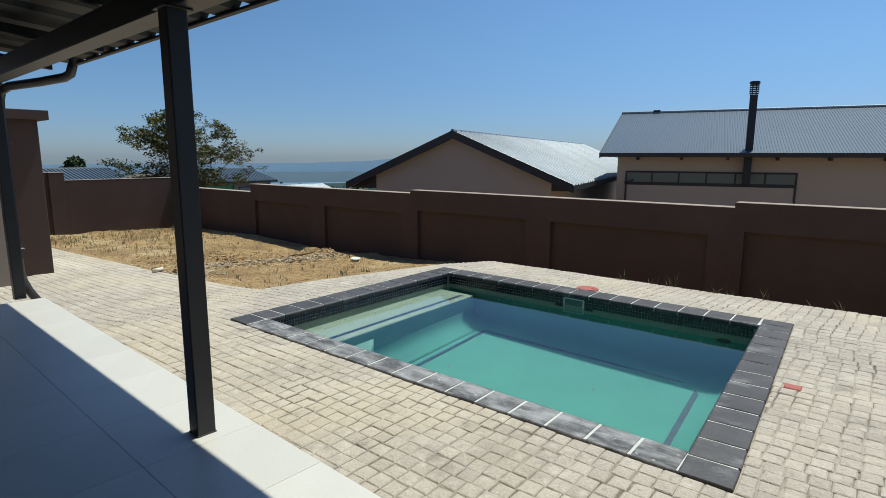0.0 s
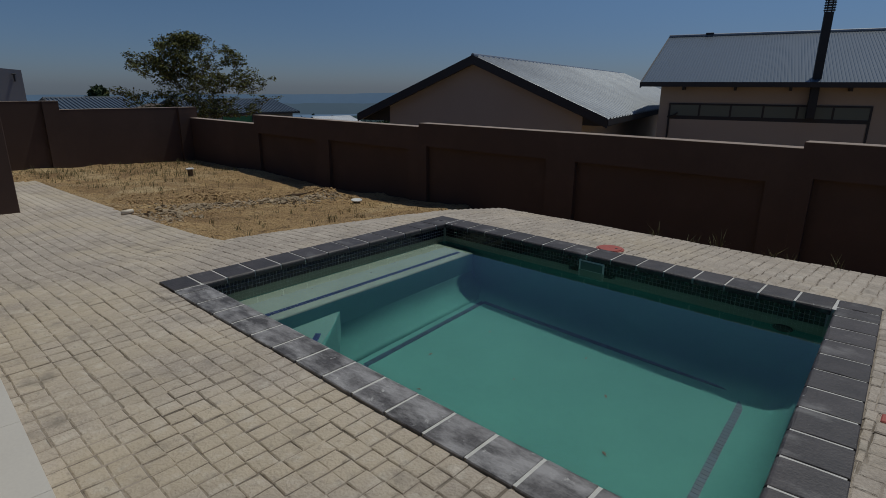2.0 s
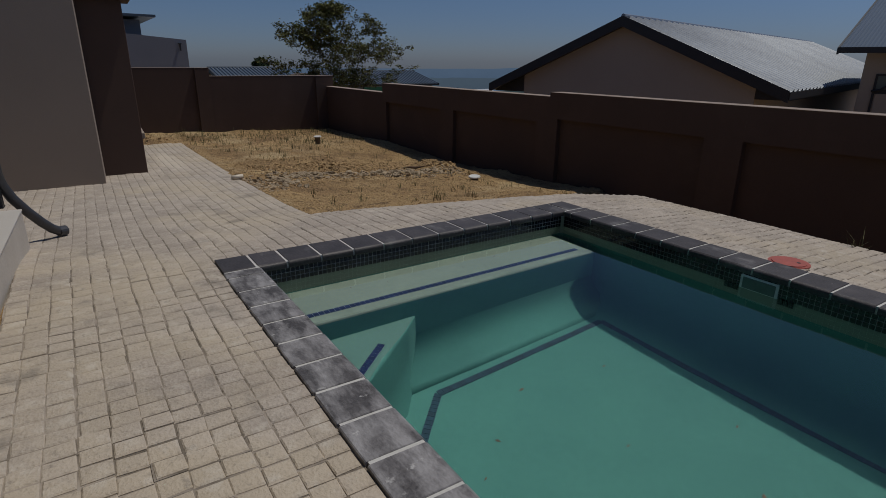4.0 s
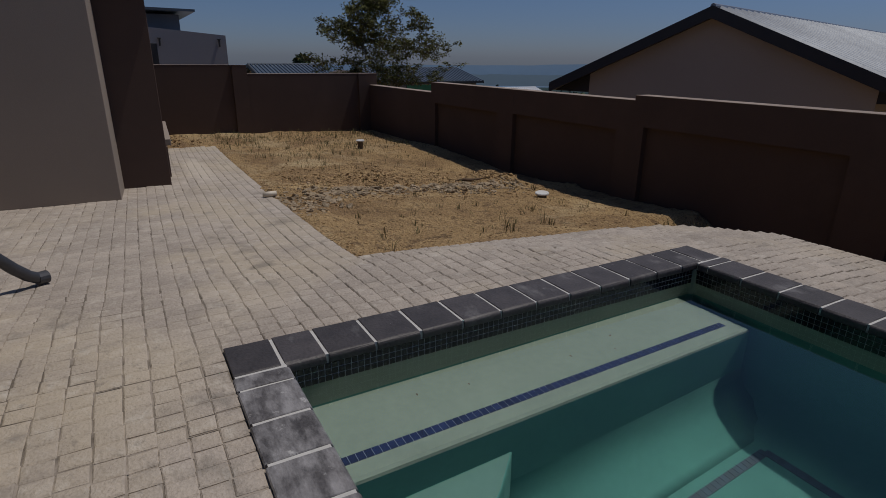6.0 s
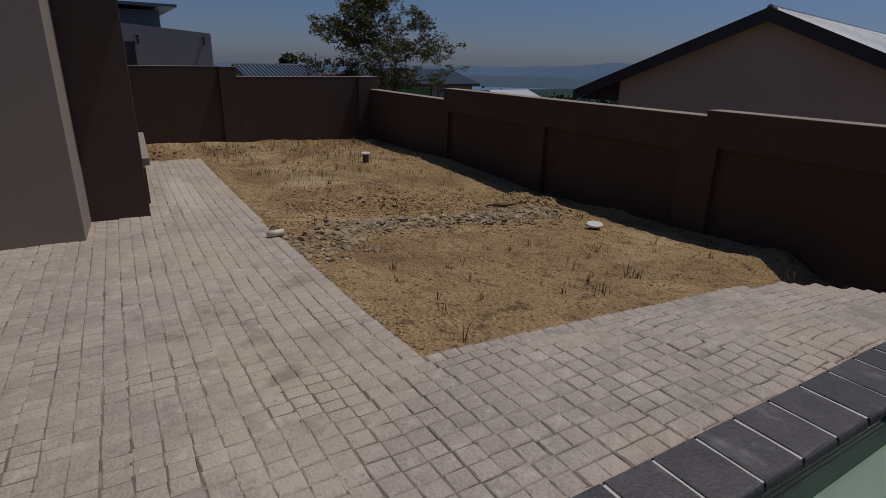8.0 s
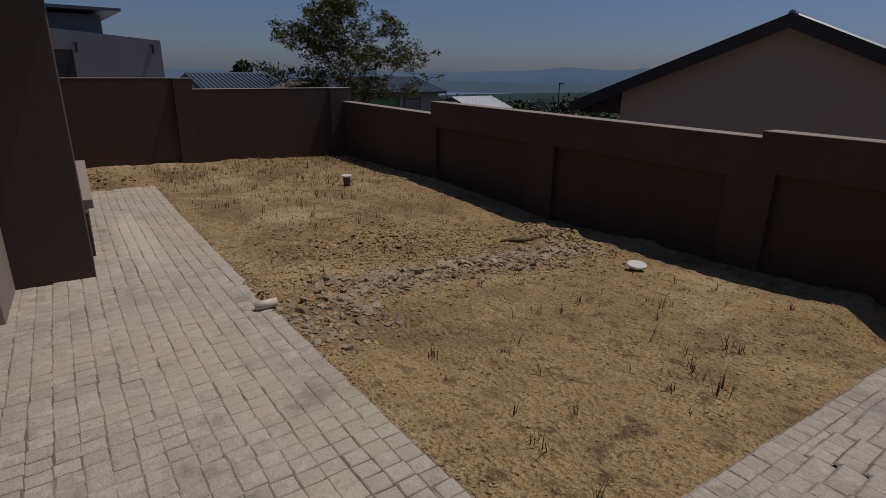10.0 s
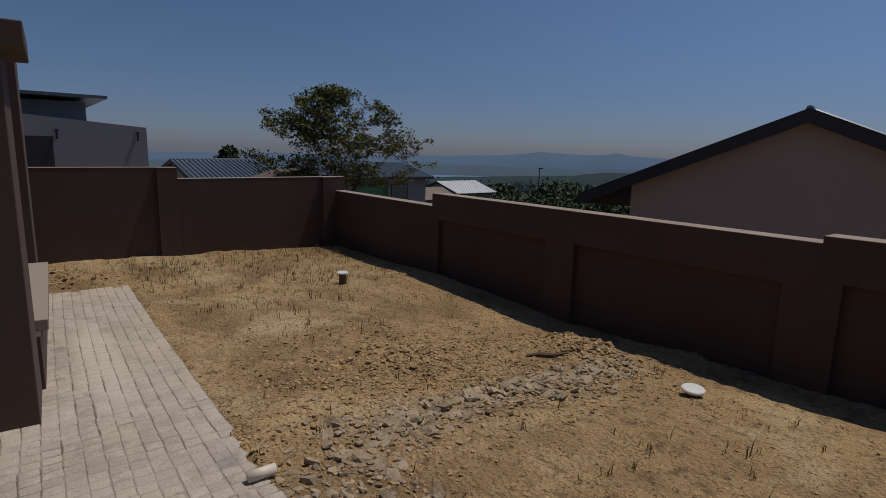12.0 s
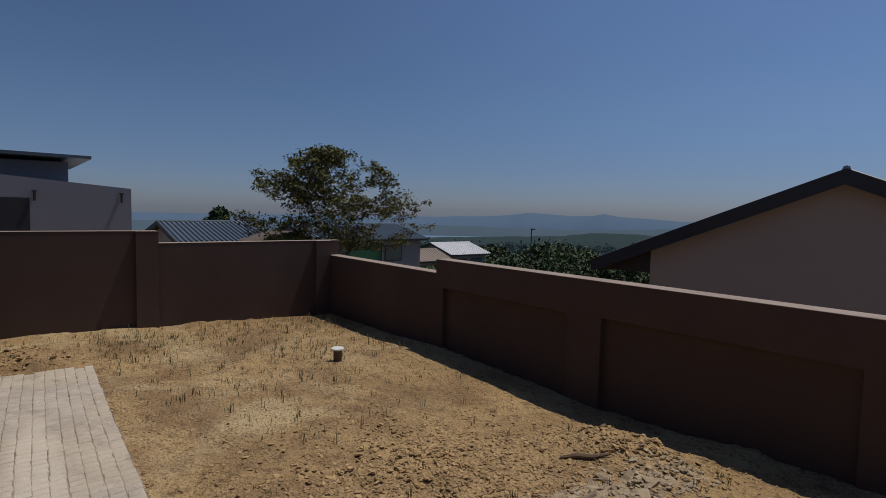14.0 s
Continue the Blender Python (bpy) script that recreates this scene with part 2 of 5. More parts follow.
def overlay(m, colour, scale, low, high, strength, stretch=(1, 1, 1), detail=6):
    """Adds patches of another tone: dust, lime or dug earth."""
    n, l = m.node_tree.nodes, m.node_tree.links
    b = n["Principled BSDF"]
    was = b.inputs["Base Color"].links[0].from_socket
    pos, mapping, tex, r, mx = n.new("ShaderNodeNewGeometry"), n.new("ShaderNodeMapping"), n.new("ShaderNodeTexNoise"), n.new("ShaderNodeMapRange"), n.new("ShaderNodeMix")
    l.new(pos.outputs["Position"], mapping.inputs["Vector"])
    mapping.inputs["Scale"].default_value = stretch
    l.new(mapping.outputs[0], tex.inputs["Vector"])
    tex.inputs["Scale"].default_value, tex.inputs["Detail"].default_value, tex.inputs["Roughness"].default_value = scale, detail, 0.65
    r.inputs[1].default_value, r.inputs[2].default_value, r.inputs[4].default_value = low, high, strength
    l.new(tex.outputs["Fac"], r.inputs[0])
    mx.data_type = "RGBA"
    l.new(r.outputs[0], mx.inputs[0])
    l.new(was, mx.inputs[6])
    mx.inputs[7].default_value = (*colour, 1)
    l.new(mx.outputs[2], b.inputs["Base Color"])


overlay(COBBLE, (0.50, 0.42, 0.31), 0.55, 0.48, 0.62, 0.6)
overlay(COBBLE, (0.58, 0.53, 0.46), 9.0, 0.54, 0.70, 0.6)
overlay(COBBLE, (0.19, 0.17, 0.145), 3.2, 0.57, 0.70, 0.6)
overlay(COBBLE, (0.22, 0.195, 0.165), 22.0, 0.58, 0.70, 0.55)
overlay(JOINT_SAND, (0.40, 0.345, 0.29), 1.7, 0.44, 0.58, 0.85)

def worn_patch(m, colour, at, size, strength):
    """One pale worn stain with a ragged edge, of its own place and size."""
    n, l = m.node_tree.nodes, m.node_tree.links
    b = n["Principled BSDF"]
    was = b.inputs["Base Color"].links[0].from_socket
    pos, shift, scale, length = n.new("ShaderNodeNewGeometry"), n.new("ShaderNodeVectorMath"), n.new("ShaderNodeVectorMath"), n.new("ShaderNodeVectorMath")
    shift.operation, scale.operation, length.operation = "SUBTRACT", "DIVIDE", "LENGTH"
    shift.inputs[1].default_value, scale.inputs[1].default_value = at, size
    l.new(pos.outputs["Position"], shift.inputs[0])
    l.new(shift.outputs[0], scale.inputs[0])
    l.new(scale.outputs[0], length.inputs[0])
    ragged, add, r, mx = n.new("ShaderNodeTexNoise"), n.new("ShaderNodeMath"), n.new("ShaderNodeMapRange"), n.new("ShaderNodeMix")
    ragged.inputs["Scale"].default_value, ragged.inputs["Detail"].default_value = 4.0, 6
    l.new(pos.outputs["Position"], ragged.inputs["Vector"])
    add.operation = "ADD"
    l.new(length.outputs["Value"], add.inputs[0])
    l.new(ragged.outputs["Fac"], add.inputs[1])
    r.inputs[1].default_value, r.inputs[2].default_value, r.inputs[3].default_value, r.inputs[4].default_value = 1.1, 1.6, strength, 0.0
    l.new(add.outputs[0], r.inputs[0])
    mx.data_type = "RGBA"
    l.new(r.outputs[0], mx.inputs[0])
    l.new(was, mx.inputs[6])
    mx.inputs[7].default_value = (*colour, 1)
    l.new(mx.outputs[2], b.inputs["Base Color"])


worn_patch(COBBLE, (0.62, 0.555, 0.47), (-7.7, 0.72, -0.45), (1.7, 0.22, 1.0), 0.5)
overlay(COPING, (0.30, 0.29, 0.285), 2.6, 0.56, 0.76, 0.6, (1, 1.6, 1), 9)
overlay(COPING, (0.45, 0.44, 0.43), 16, 0.67, 0.72, 0.6)
overlay(COPING_WORN, (0.34, 0.33, 0.335), 3.4, 0.42, 0.62, 0.85, (1.0, 2.4, 1), 10)
overlay(COPING_WORN, (0.55, 0.54, 0.53), 13, 0.62, 0.70, 0.7)
overlay(BROWN, (0.115, 0.075, 0.058), 0.7, 0.5, 0.7, 0.5)
overlay(STONE, (0.40, 0.32, 0.22), 14, 0.5, 0.6, 0.6)


def water_material():
    m = bpy.data.materials.new("pool_water")
    m.use_nodes = True
    n, l = m.node_tree.nodes, m.node_tree.links
    b = n["Principled BSDF"]
    b.inputs["Base Color"].default_value = (0.72, 0.88, 0.92, 1)
    b.inputs["Transmission Weight"].default_value = 1
    b.inputs["Roughness"].default_value, b.inputs["IOR"].default_value = 0.0, 1.333
    tex, bp = n.new("ShaderNodeTexNoise"), n.new("ShaderNodeBump")
    tex.inputs["Scale"].default_value, tex.inputs["Detail"].default_value = 5, 2
    l.new(n.new("ShaderNodeTexCoord").outputs["Object"], tex.inputs["Vector"])
    bp.inputs["Strength"].default_value, bp.inputs["Distance"].default_value = 0.03, 0.02
    l.new(tex.outputs["Fac"], bp.inputs["Height"])
    l.new(bp.outputs[0], b.inputs["Normal"])
    return m


def glass_material():
    m = bpy.data.materials.new("window_glass")
    m.use_nodes = True
    b = m.node_tree.nodes["Principled BSDF"]
    # Opaque panes: sky reflection is partly put into this base colour.
    b.inputs["Base Color"].default_value = (0.16, 0.19, 0.17, 1)
    b.inputs["Roughness"].default_value, b.inputs["Metallic"].default_value = 0.03, 0.0
    return m


WATER, GLASS = water_material(), glass_material()


# ---- mesh helpers ----
def mesh_object(name, bm, mat, smooth=False):
    me = bpy.data.meshes.new(name)
    bm.to_mesh(me)
    bm.free()
    me.materials.append(mat)
    if smooth:
        for p in me.polygons:
            p.use_smooth = True
    return new(name, me)


def part(name, bm, mat, parent, label="", smooth=False):
    ob = mesh_object(name, bm, mat, smooth)
    ob.parent = parent
    if label:
        tagged(ob, label)
    return ob


def thing(name, label, category, group="", kind="", at=None):
    ob = new(name)
    if at is not None:
        ob.matrix_world = at
    return tagged(ob, label, category, group, kind)


def box(x0, x1, y0, y1, z0, z1, bevel=0.0, bm=None, segments=1):
    own = bm is None
    bm = bm or bmesh.new()
    r = bmesh.ops.create_cube(bm, size=1.0)
    m = Matrix.Translation(((x0 + x1) / 2, (y0 + y1) / 2, (z0 + z1) / 2)) @ Matrix.Diagonal((abs(x1 - x0), abs(y1 - y0), abs(z1 - z0), 1))
    bmesh.ops.transform(bm, matrix=m, verts=r["verts"])
    if bevel:
        edges = list({e for v in r["verts"] for e in v.link_edges})
        bmesh.ops.bevel(bm, geom=edges, offset=bevel, segments=segments, affect="EDGES", profile=0.5)
    return bm


def prism(points, z0, z1, bm=None):
    """An upright prism over a plan of points."""
    bm = bm or bmesh.new()
    low = [bm.verts.new((x, y, z0)) for x, y in points]
    top = [bm.verts.new((x, y, z1)) for x, y in points]
    n = len(points)
    bm.faces.new(top)
    bm.faces.new(low[::-1])
    for i in range(n):
        bm.faces.new((low[i], low[(i + 1) % n], top[(i + 1) % n], top[i]))
    bmesh.ops.recalc_face_normals(bm, faces=bm.faces[:])
    return bm


def extrude_profile(points, axis, a, b, bm=None):
    """A closed profile of (p, q) drawn out along an axis: 'x' gives (y, z) profiles, 'y' gives (x, z)."""
    bm = bm or bmesh.new()
    put = (lambda p, q, s: (s, p, q)) if axis == "x" else (lambda p, q, s: (p, s, q))
    one, two = ([bm.verts.new(put(p, q, s)) for p, q in points] for s in (a, b))
    n = len(points)
    bm.faces.new(one)
    bm.faces.new(two[::-1])
    for i in range(n):
        bm.faces.new((one[i], two[i], two[(i + 1) % n], one[(i + 1) % n]))
    bmesh.ops.recalc_face_normals(bm, faces=bm.faces[:])
    return bm


def tube(points, radii, sides=10, bm=None, cap=True):
    bm = bm or bmesh.new()
    pts = [Vector(p) for p in points]
    rings = []
    for i, p in enumerate(pts):
        d = (pts[min(i + 1, len(pts) - 1)] - pts[max(i - 1, 0)]).normalized()
        q = d.to_track_quat("Z", "Y")
        r = radii[i] if isinstance(radii, (list, tuple)) else radii
        rings.append([bm.verts.new(p + q @ Vector((r * math.cos(k * math.tau / sides), r * math.sin(k * math.tau / sides), 0))) for k in range(sides)])
    for a, b in zip(rings, rings[1:]):
        for k in range(sides):
            bm.faces.new((a[k], a[(k + 1) % sides], b[(k + 1) % sides], b[k]))
    if cap:
        bm.faces.new(rings[0][::-1])
        bm.faces.new(rings[-1])
    return bm


def disc(x, y, z0, z1, r, sides=24, bevel=0.0, bm=None):
    bm = bm or bmesh.new()
    made = bmesh.ops.create_cone(bm, cap_ends=True, segments=sides, radius1=r, radius2=r, depth=z1 - z0)
    bmesh.ops.translate(bm, verts=made["verts"], vec=(x, y, (z0 + z1) / 2))
    if bevel:
        top = [e for v in made["verts"] for e in v.link_edges if all(abs(w.co.z - z1) < 1e-5 for w in e.verts)]
        bmesh.ops.bevel(bm, geom=list(set(top)), offset=bevel, segments=2, affect="EDGES")
    return bm


def corrugated(name, parent, mat, origin, along, down, length, run, pitch=0.15, height=0.03, thick=0.004, label=""):
    """A profiled roof sheet: ribs run along 'down', the profile repeats along 'along'."""
    o, a, d = Vector(origin), Vector(along).normalized(), Vector(down).normalized()
    up = a.cross(d)
    up = up if up.z > 0 else -up
    bm = bmesh.new()
    n = max(1, round(length / pitch))
    step = length / n
    prof = []
    for i in range(n):
        prof += [(i * step, 0), (i * step + step * 0.55, 0), (i * step + step * 0.68, height), (i * step + step * 0.87, height)]
    prof.append((length, 0))
    for lift in (0, -thick):
        rows = [[bm.verts.new(o + a * s + d * t + up * (h + lift)) for s, h in prof] for t in (0, run)]
        for i in range(len(prof) - 1):
            f = (rows[0][i], rows[0][i + 1], rows[1][i + 1], rows[1][i])
            bm.faces.new(f if lift == 0 else f[::-1])
    return part(name, bm, mat, parent, label)


# ---- the lie of the land ----
def clamp01(v):
    return np.clip(v, 0.0, 1.0)


def lie(x, y):
    """Finished level of paving and garden."""
    x, y = np.asarray(x, float), np.asarray(y, float)
    z = np.interp(x, [-14.5, -11.3, -5.3, -3.5, -2.0, -1.4, -0.9, 0.0], [-0.62, -0.60, -0.335, -0.26, -0.185, -0.13, -0.062, -0.014])
    start = 1.3 + 2.4 * clamp01((x + 1.3) / 1.3)
    fade = 1 - 0.65 * clamp01((-x - 6.5) / 3.5)
    return z - np.interp(x, [-2.6, -1.3, -0.5], [0.085, 0.06, 0.072]) * np.clip(y - start, 0, 5) * fade


def lie1(x, y):
    return float(lie(x, y))


def path_edge(x):
    d = max(0.0, -x - 1.3)
    return 1.20 + 0.008 * d + 0.0019 * d * d


def pool_east(y):
    """The pool's east side stands slightly askew."""
    return 4.81 - 0.0486 * y


def north_edge(x):
    """Where the paving ends, a step from the boundary wall."""
    return 4.92


def paved(x, y, grow=0.0):
    """Whether a place belongs to the paving."""
    if 0.0 < x < pool_east(y) and 0.0 < y < 3.6:
        return False
    if x < -11.4 - grow or x > 8.6 or y > north_edge(x) + grow:
        return False
    if x < -1.3 - grow:
        if y > path_edge(x) + grow:
            return False
        return y > (0.0 if x < -6.2 else -0.6 if x < -5.3 else -3.6)
    cx, cy, r = -0.75, 4.29, 0.55 + grow
    if x < cx and y > cy and (x - cx) ** 2 + (y - cy) ** 2 > r * r:
        return False
    return y > (-1.26 - 0.042 * x if x > -1.5 else -3.6)


# ---- ground ----
def lumps(x, y):
    """Unevenness of the bare garden soil."""
    v = Vector((x, y, 0))
    calm = 1 - 0.8 * min(1.0, max(0.0, (y - 4.5) / 0.8))
    h = calm * (0.045 * noise.noise(v * 0.9) + 0.034 * noise.noise(v * 2.3 + Vector((3, 1, 0)))) + 0.018 * noise.noise(v * 6.1) + 0.012 * noise.noise(v * 13)
    # the strip of dug-up rubble from the path towards the wall
    mid = -4.75
    near = max(0.0, 1 - abs(x - mid) / 0.6)
    dug = max(0.0, 1 - abs(x + 6.1) / 1.1) * max(0.0, 1 - abs(y - 3.3) / 1.5)
    h += dug * (0.10 * noise.noise(v * 3.0) + 0.07 * noise.noise(v * 8.0 + Vector((0, 4, 0))))
    h += near * (0.05 + 0.05 * noise.noise(v * 3.1) + 0.045 * noise.noise(v * 9.0)) * (1.0 if y > 1.2 else 0.3)
    # bank beside the wall and the small heap at the end of the path
    h += 0.21 * math.exp(-((x + 5.45) / 0.6) ** 2 - ((y - 5.45) / 0.38) ** 2) * (1 + 0.6 * noise.noise(v * 5))
    h += 0.16 * math.exp(-((x + 12.2) / 0.55) ** 2 - ((y - 0.75) / 0.5) ** 2) * (1 + 0.9 * noise.noise(v * 6))
    return h


def far_level(d):
    return float(np.interp(d, [0, 15, 24, 45, 110, 400, 1200, 4900], [-1.0, -1.15, -2.2, -4.6, -9.5, -28, -75, -190]))


def ground_level(x, y):
    if -14.4 < x < 9.2 and -4.2 < y < 6.75:
        z = lie1(x, y)
        if paved(x, y, 0.02):
            return z - 0.03
        edge = north_edge(x)
        if y > edge - 0.05 and x > -2.5:
            return z - 0.03 - 0.62 * min(1.0, max(0.0, (y - edge - 0.01) / 0.45)) * min(1.0, max(0.0, x + 2.1) / 0.9) + lumps(x, y) * (0.5 * min(1.0, max(0.0, y - edge + 0.05) / 0.4) if x > -1.4 else 1.0)
        if x < -1.2 or y > edge:
            return z - 0.03 + lumps(x, y) + 0.5 * max(0, 0.12 - abs(y - 6.6)) * 0.2
        return z - 0.06
    return min(far_level(math.hypot(x, y)), -0.9)


def ground_lines(lo, hi, fine_lo, fine_hi, step):
    out = [fine_lo + i * (fine_hi - fine_lo) / round((fine_hi - fine_lo) / step) for i in range(round((fine_hi - fine_lo) / step) + 1)]
    d, v = step * 3, fine_hi
    while v < hi:
        v = min(hi, v + d)
        out.append(v)
        d *= 1.35
    d, v = step * 3, fine_lo
    while v > lo:
        v = max(lo, v - d)
        out.insert(0, v)
        d *= 1.35
    return out


gx = ground_lines(-4700, 4700, -14.4, -0.96, 0.07)
gx = [v for v in gx if v < -0.9] + [-0.6, -0.3, 0.1, 0.34, 0.6, 1, 1.5, 2, 2.5, 3, 3.5, 4, 4.36, 4.6, 4.8, 5.2, 5.6, 6, 6.5, 7, 7.5, 8, 8.6, 9, 9.3] + [v for v in ground_lines(-4700, 4700, -14.4, 9.4, 1.0) if v > 9.35]
gy = [v for v in ground_lines(-4700, 4700, -4.3, 0.9, 0.4) if v < 0.05] + [0.1, 0.33, 0.6, 0.8]
gy += [1.0 + 0.07 * i for i in range(33)] + [3.27 + 0.07 * i for i in range(49)] + [v for v in ground_lines(-4700, 4700, 0, 6.8, 0.4) if v > 6.75]
gy = sorted(gy)
bm = bmesh.new()
grid = [[bm.verts.new((x, y, ground_level(x, y))) for y in gy] for x in gx]
for i in range(len(gx) - 1):
    for j in range(len(gy) - 1):
        cx, cy = (gx[i] + gx[i + 1]) / 2, (gy[j] + gy[j + 1]) / 2
        if 0.09 < cx < 4.61 and 0.09 < cy < 3.52:
            continue
        bm.faces.new((grid[i][j], grid[i + 1][j], grid[i + 1][j + 1], grid[i][j + 1]))
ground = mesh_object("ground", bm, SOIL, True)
tagged(ground, "bare sandy yellow soil with clods and dug-up patches", "ground", kind="structure")


# ---- distance ----
def ridge(name, radius, tops, base, mat, rough, seed, label):
    """A range of hills far off: tops is a list of (bearing, height in degrees)."""
    bm = bmesh.new()
    az = np.linspace(-60, 120, 361)
    hs = np.interp(az, [a for a, _ in tops], [h for _, h in tops])
    rows = []
    for k, (t, back) in enumerate(((0, 0), (0.5, 0.03), (1, 0.08), (0.3, 0.16))):
        row = []
        for a, h in zip(az, hs):
            r = radius * (1 + back)
            wob = noise.noise(Vector((a * 0.35, seed, 0))) + 0.5 * noise.noise(Vector((a * 1.1, seed, 2)))
            top = radius * math.tan(radians(h - 0.28 + rough * wob))
            z = base + (top - base) * t
            row.append(bm.verts.new((-r * math.cos(radians(a)), r * math.sin(radians(a)), z)))
        rows.append(row)
    for a, b in zip(rows, rows[1:]):
        for i in range(len(a) - 1):
            bm.faces.new((a[i], a[i + 1], b[i + 1], b[i]))
    return tagged(mesh_object(name, bm, mat, True), label, "hills", kind="structure")


# Aerial haze put into the colour, plus a faint glow hills don't have.
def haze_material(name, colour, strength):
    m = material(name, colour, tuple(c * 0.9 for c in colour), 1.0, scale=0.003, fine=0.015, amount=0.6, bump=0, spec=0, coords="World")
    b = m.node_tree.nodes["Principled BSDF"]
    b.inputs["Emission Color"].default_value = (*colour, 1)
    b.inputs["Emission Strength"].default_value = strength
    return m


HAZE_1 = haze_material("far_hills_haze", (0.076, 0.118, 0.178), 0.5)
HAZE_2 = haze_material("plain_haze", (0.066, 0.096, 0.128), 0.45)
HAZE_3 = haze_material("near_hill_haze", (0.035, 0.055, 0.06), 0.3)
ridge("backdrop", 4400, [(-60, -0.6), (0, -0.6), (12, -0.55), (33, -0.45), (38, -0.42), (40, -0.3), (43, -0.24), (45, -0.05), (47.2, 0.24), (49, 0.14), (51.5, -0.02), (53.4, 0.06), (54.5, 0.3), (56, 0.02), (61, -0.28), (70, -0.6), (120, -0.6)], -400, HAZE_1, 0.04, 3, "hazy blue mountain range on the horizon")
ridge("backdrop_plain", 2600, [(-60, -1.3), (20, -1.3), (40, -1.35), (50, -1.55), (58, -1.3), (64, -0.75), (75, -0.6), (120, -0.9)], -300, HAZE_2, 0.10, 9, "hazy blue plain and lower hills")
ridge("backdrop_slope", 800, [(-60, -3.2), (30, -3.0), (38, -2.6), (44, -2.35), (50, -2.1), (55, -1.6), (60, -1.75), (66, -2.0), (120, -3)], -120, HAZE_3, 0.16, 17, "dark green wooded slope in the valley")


# ---- boundary walls ----
WALL_Y, WALL_X = 6.58, -14.2
TOPS = ((-14.5, -10.03, 0.60), (-10.03, -3.42, 0.845), (-3.42, 3.40, 0.92), (3.40, 9.4, 1.00))
PIERS = ((-10.42, -9.83), (-7.08, -6.54), (-3.74, -3.20), (-0.33, 0.22), (3.04, 3.56), (6.43, 6.95))
BAYS = ((-9.83, -7.08, 0.35), (-6.54, -3.74, 0.37), (-3.20, -0.33, 0.46), (0.22, 3.04, 0.46), (3.56, 6.43, 0.55), (6.95, 9.4, 0.55))
wall_north = thing("wall_north", "brown plastered boundary wall with recessed panels, stepping down the slope", "wall", kind="structure")
for a, b, top in TOPS:
    part("wall_section", box(a, b - 0.001, WALL_Y + 0.09, WALL_Y + 0.28, -1.4, top - 0.004), BROWN, wall_north)
for a, b in PIERS:
    tops = [t for p, q, t in TOPS if p <= a < q] + [t for p, q, t in TOPS if p < b <= q]
    if tops[0] == tops[1]:
        part("pier", box(a, b, WALL_Y, WALL_Y + 0.10, -1.4, tops[0] - 0.004), BROWN, wall_north)
    else:
        step = [q for p, q, t in TOPS if p <= a < q][0]
        part("pier", box(a, step - 0.001, WALL_Y, WALL_Y + 0.10, -1.4, tops[0] - 0.004), BROWN, wall_north)
        part("pier", box(step - 0.0005, b, WALL_Y, WALL_Y + 0.10, -1.4, tops[1] - 0.004), BROWN, wall_north)
for a, b, low in BAYS:
    top = [t for p, q, t in TOPS if p <= (a + b) / 2 < q][0]
    part("band", box(a - 0.0005, b + 0.0005, WALL_Y + 0.001, WALL_Y + 0.10, low, top - 0.004), BROWN, wall_north)
part("band", box(-14.2, -10.421, WALL_Y + 0.002, WALL_Y + 0.10, -1.4, 0.596), BROWN, wall_north)
# Sunlight on the wall tops, put into a paler colour on thin strips.
SUNLIT_TOP = material("sunlit_wall_top", (0.36, 0.29, 0.24), (0.26, 0.20, 0.165), 0.9, scale=2, fine=60, amount=0.7, bump=0.3, depth=0.004, coords="World")
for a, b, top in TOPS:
    part("wall_cap", box(a, b - 0.001, WALL_Y - 0.004, WALL_Y + 0.285, top - 0.009, top, 0.006), SUNLIT_TOP, wall_north, "wall top in a pale sunlit tone")

wall_west = thing("wall_west", "brown plastered boundary wall with projecting piers", "wall", kind="structure")
for a, b, top in ((-5.2, 2.91, 1.185), (2.911, 6.86, 0.945)):
    part("wall_section", box(WALL_X - 0.22, WALL_X, a, b, -1.5, top - 0.009), BROWN, wall_west)
    part("wall_cap", box(WALL_X - 0.225, WALL_X + 0.004, a, b, top - 0.009, top, 0.006), SUNLIT_TOP, wall_west, "wall top in a pale sunlit tone")
for a, b, top in ((-1.3, -0.9, 1.185), (2.52, 2.91, 1.185), (6.22, 6.577, 0.945)):
    part("pier", box(WALL_X, WALL_X + 0.11, a, b, -1.5, top - 0.009), BROWN, wall_west)
    part("wall_cap", box(WALL_X + 0.0045, WALL_X + 0.114, a, b, top - 0.009, top, 0.006), SUNLIT_TOP, wall_west)
wall_east = thing("wall_east", "brown plastered wall closing the yard", "wall", kind="structure")
part("wall_section", box(9.41, 9.63, -5.2, 6.86, -0.5, 1.4, 0.006), BROWN, wall_east)


# ---- pool ----
PX0, PX1, PY0, PY1 = 0.30, 4.35, 0.255, 3.32
WATER_Z, FLOOR_Z, LEDGE_Z = -0.158, -1.45, -0.42
pool = thing("pool", "small plastered swimming pool with charcoal coping and navy mosaic band", "swimming pool", kind="structure")


def rounded(x0, x1, y0, y1, r, n=8):
    out = []
    for cx, cy, a in ((x1 - r, y1 - r, 0), (x0 + r, y1 - r, 90), (x0 + r, y0 + r, 180), (x1 - r, y0 + r, 270)):
        out += [(cx + r * math.cos(radians(a + 90 * k / n)), cy + r * math.sin(radians(a + 90 * k / n))) for k in range(n + 1)]
    return out


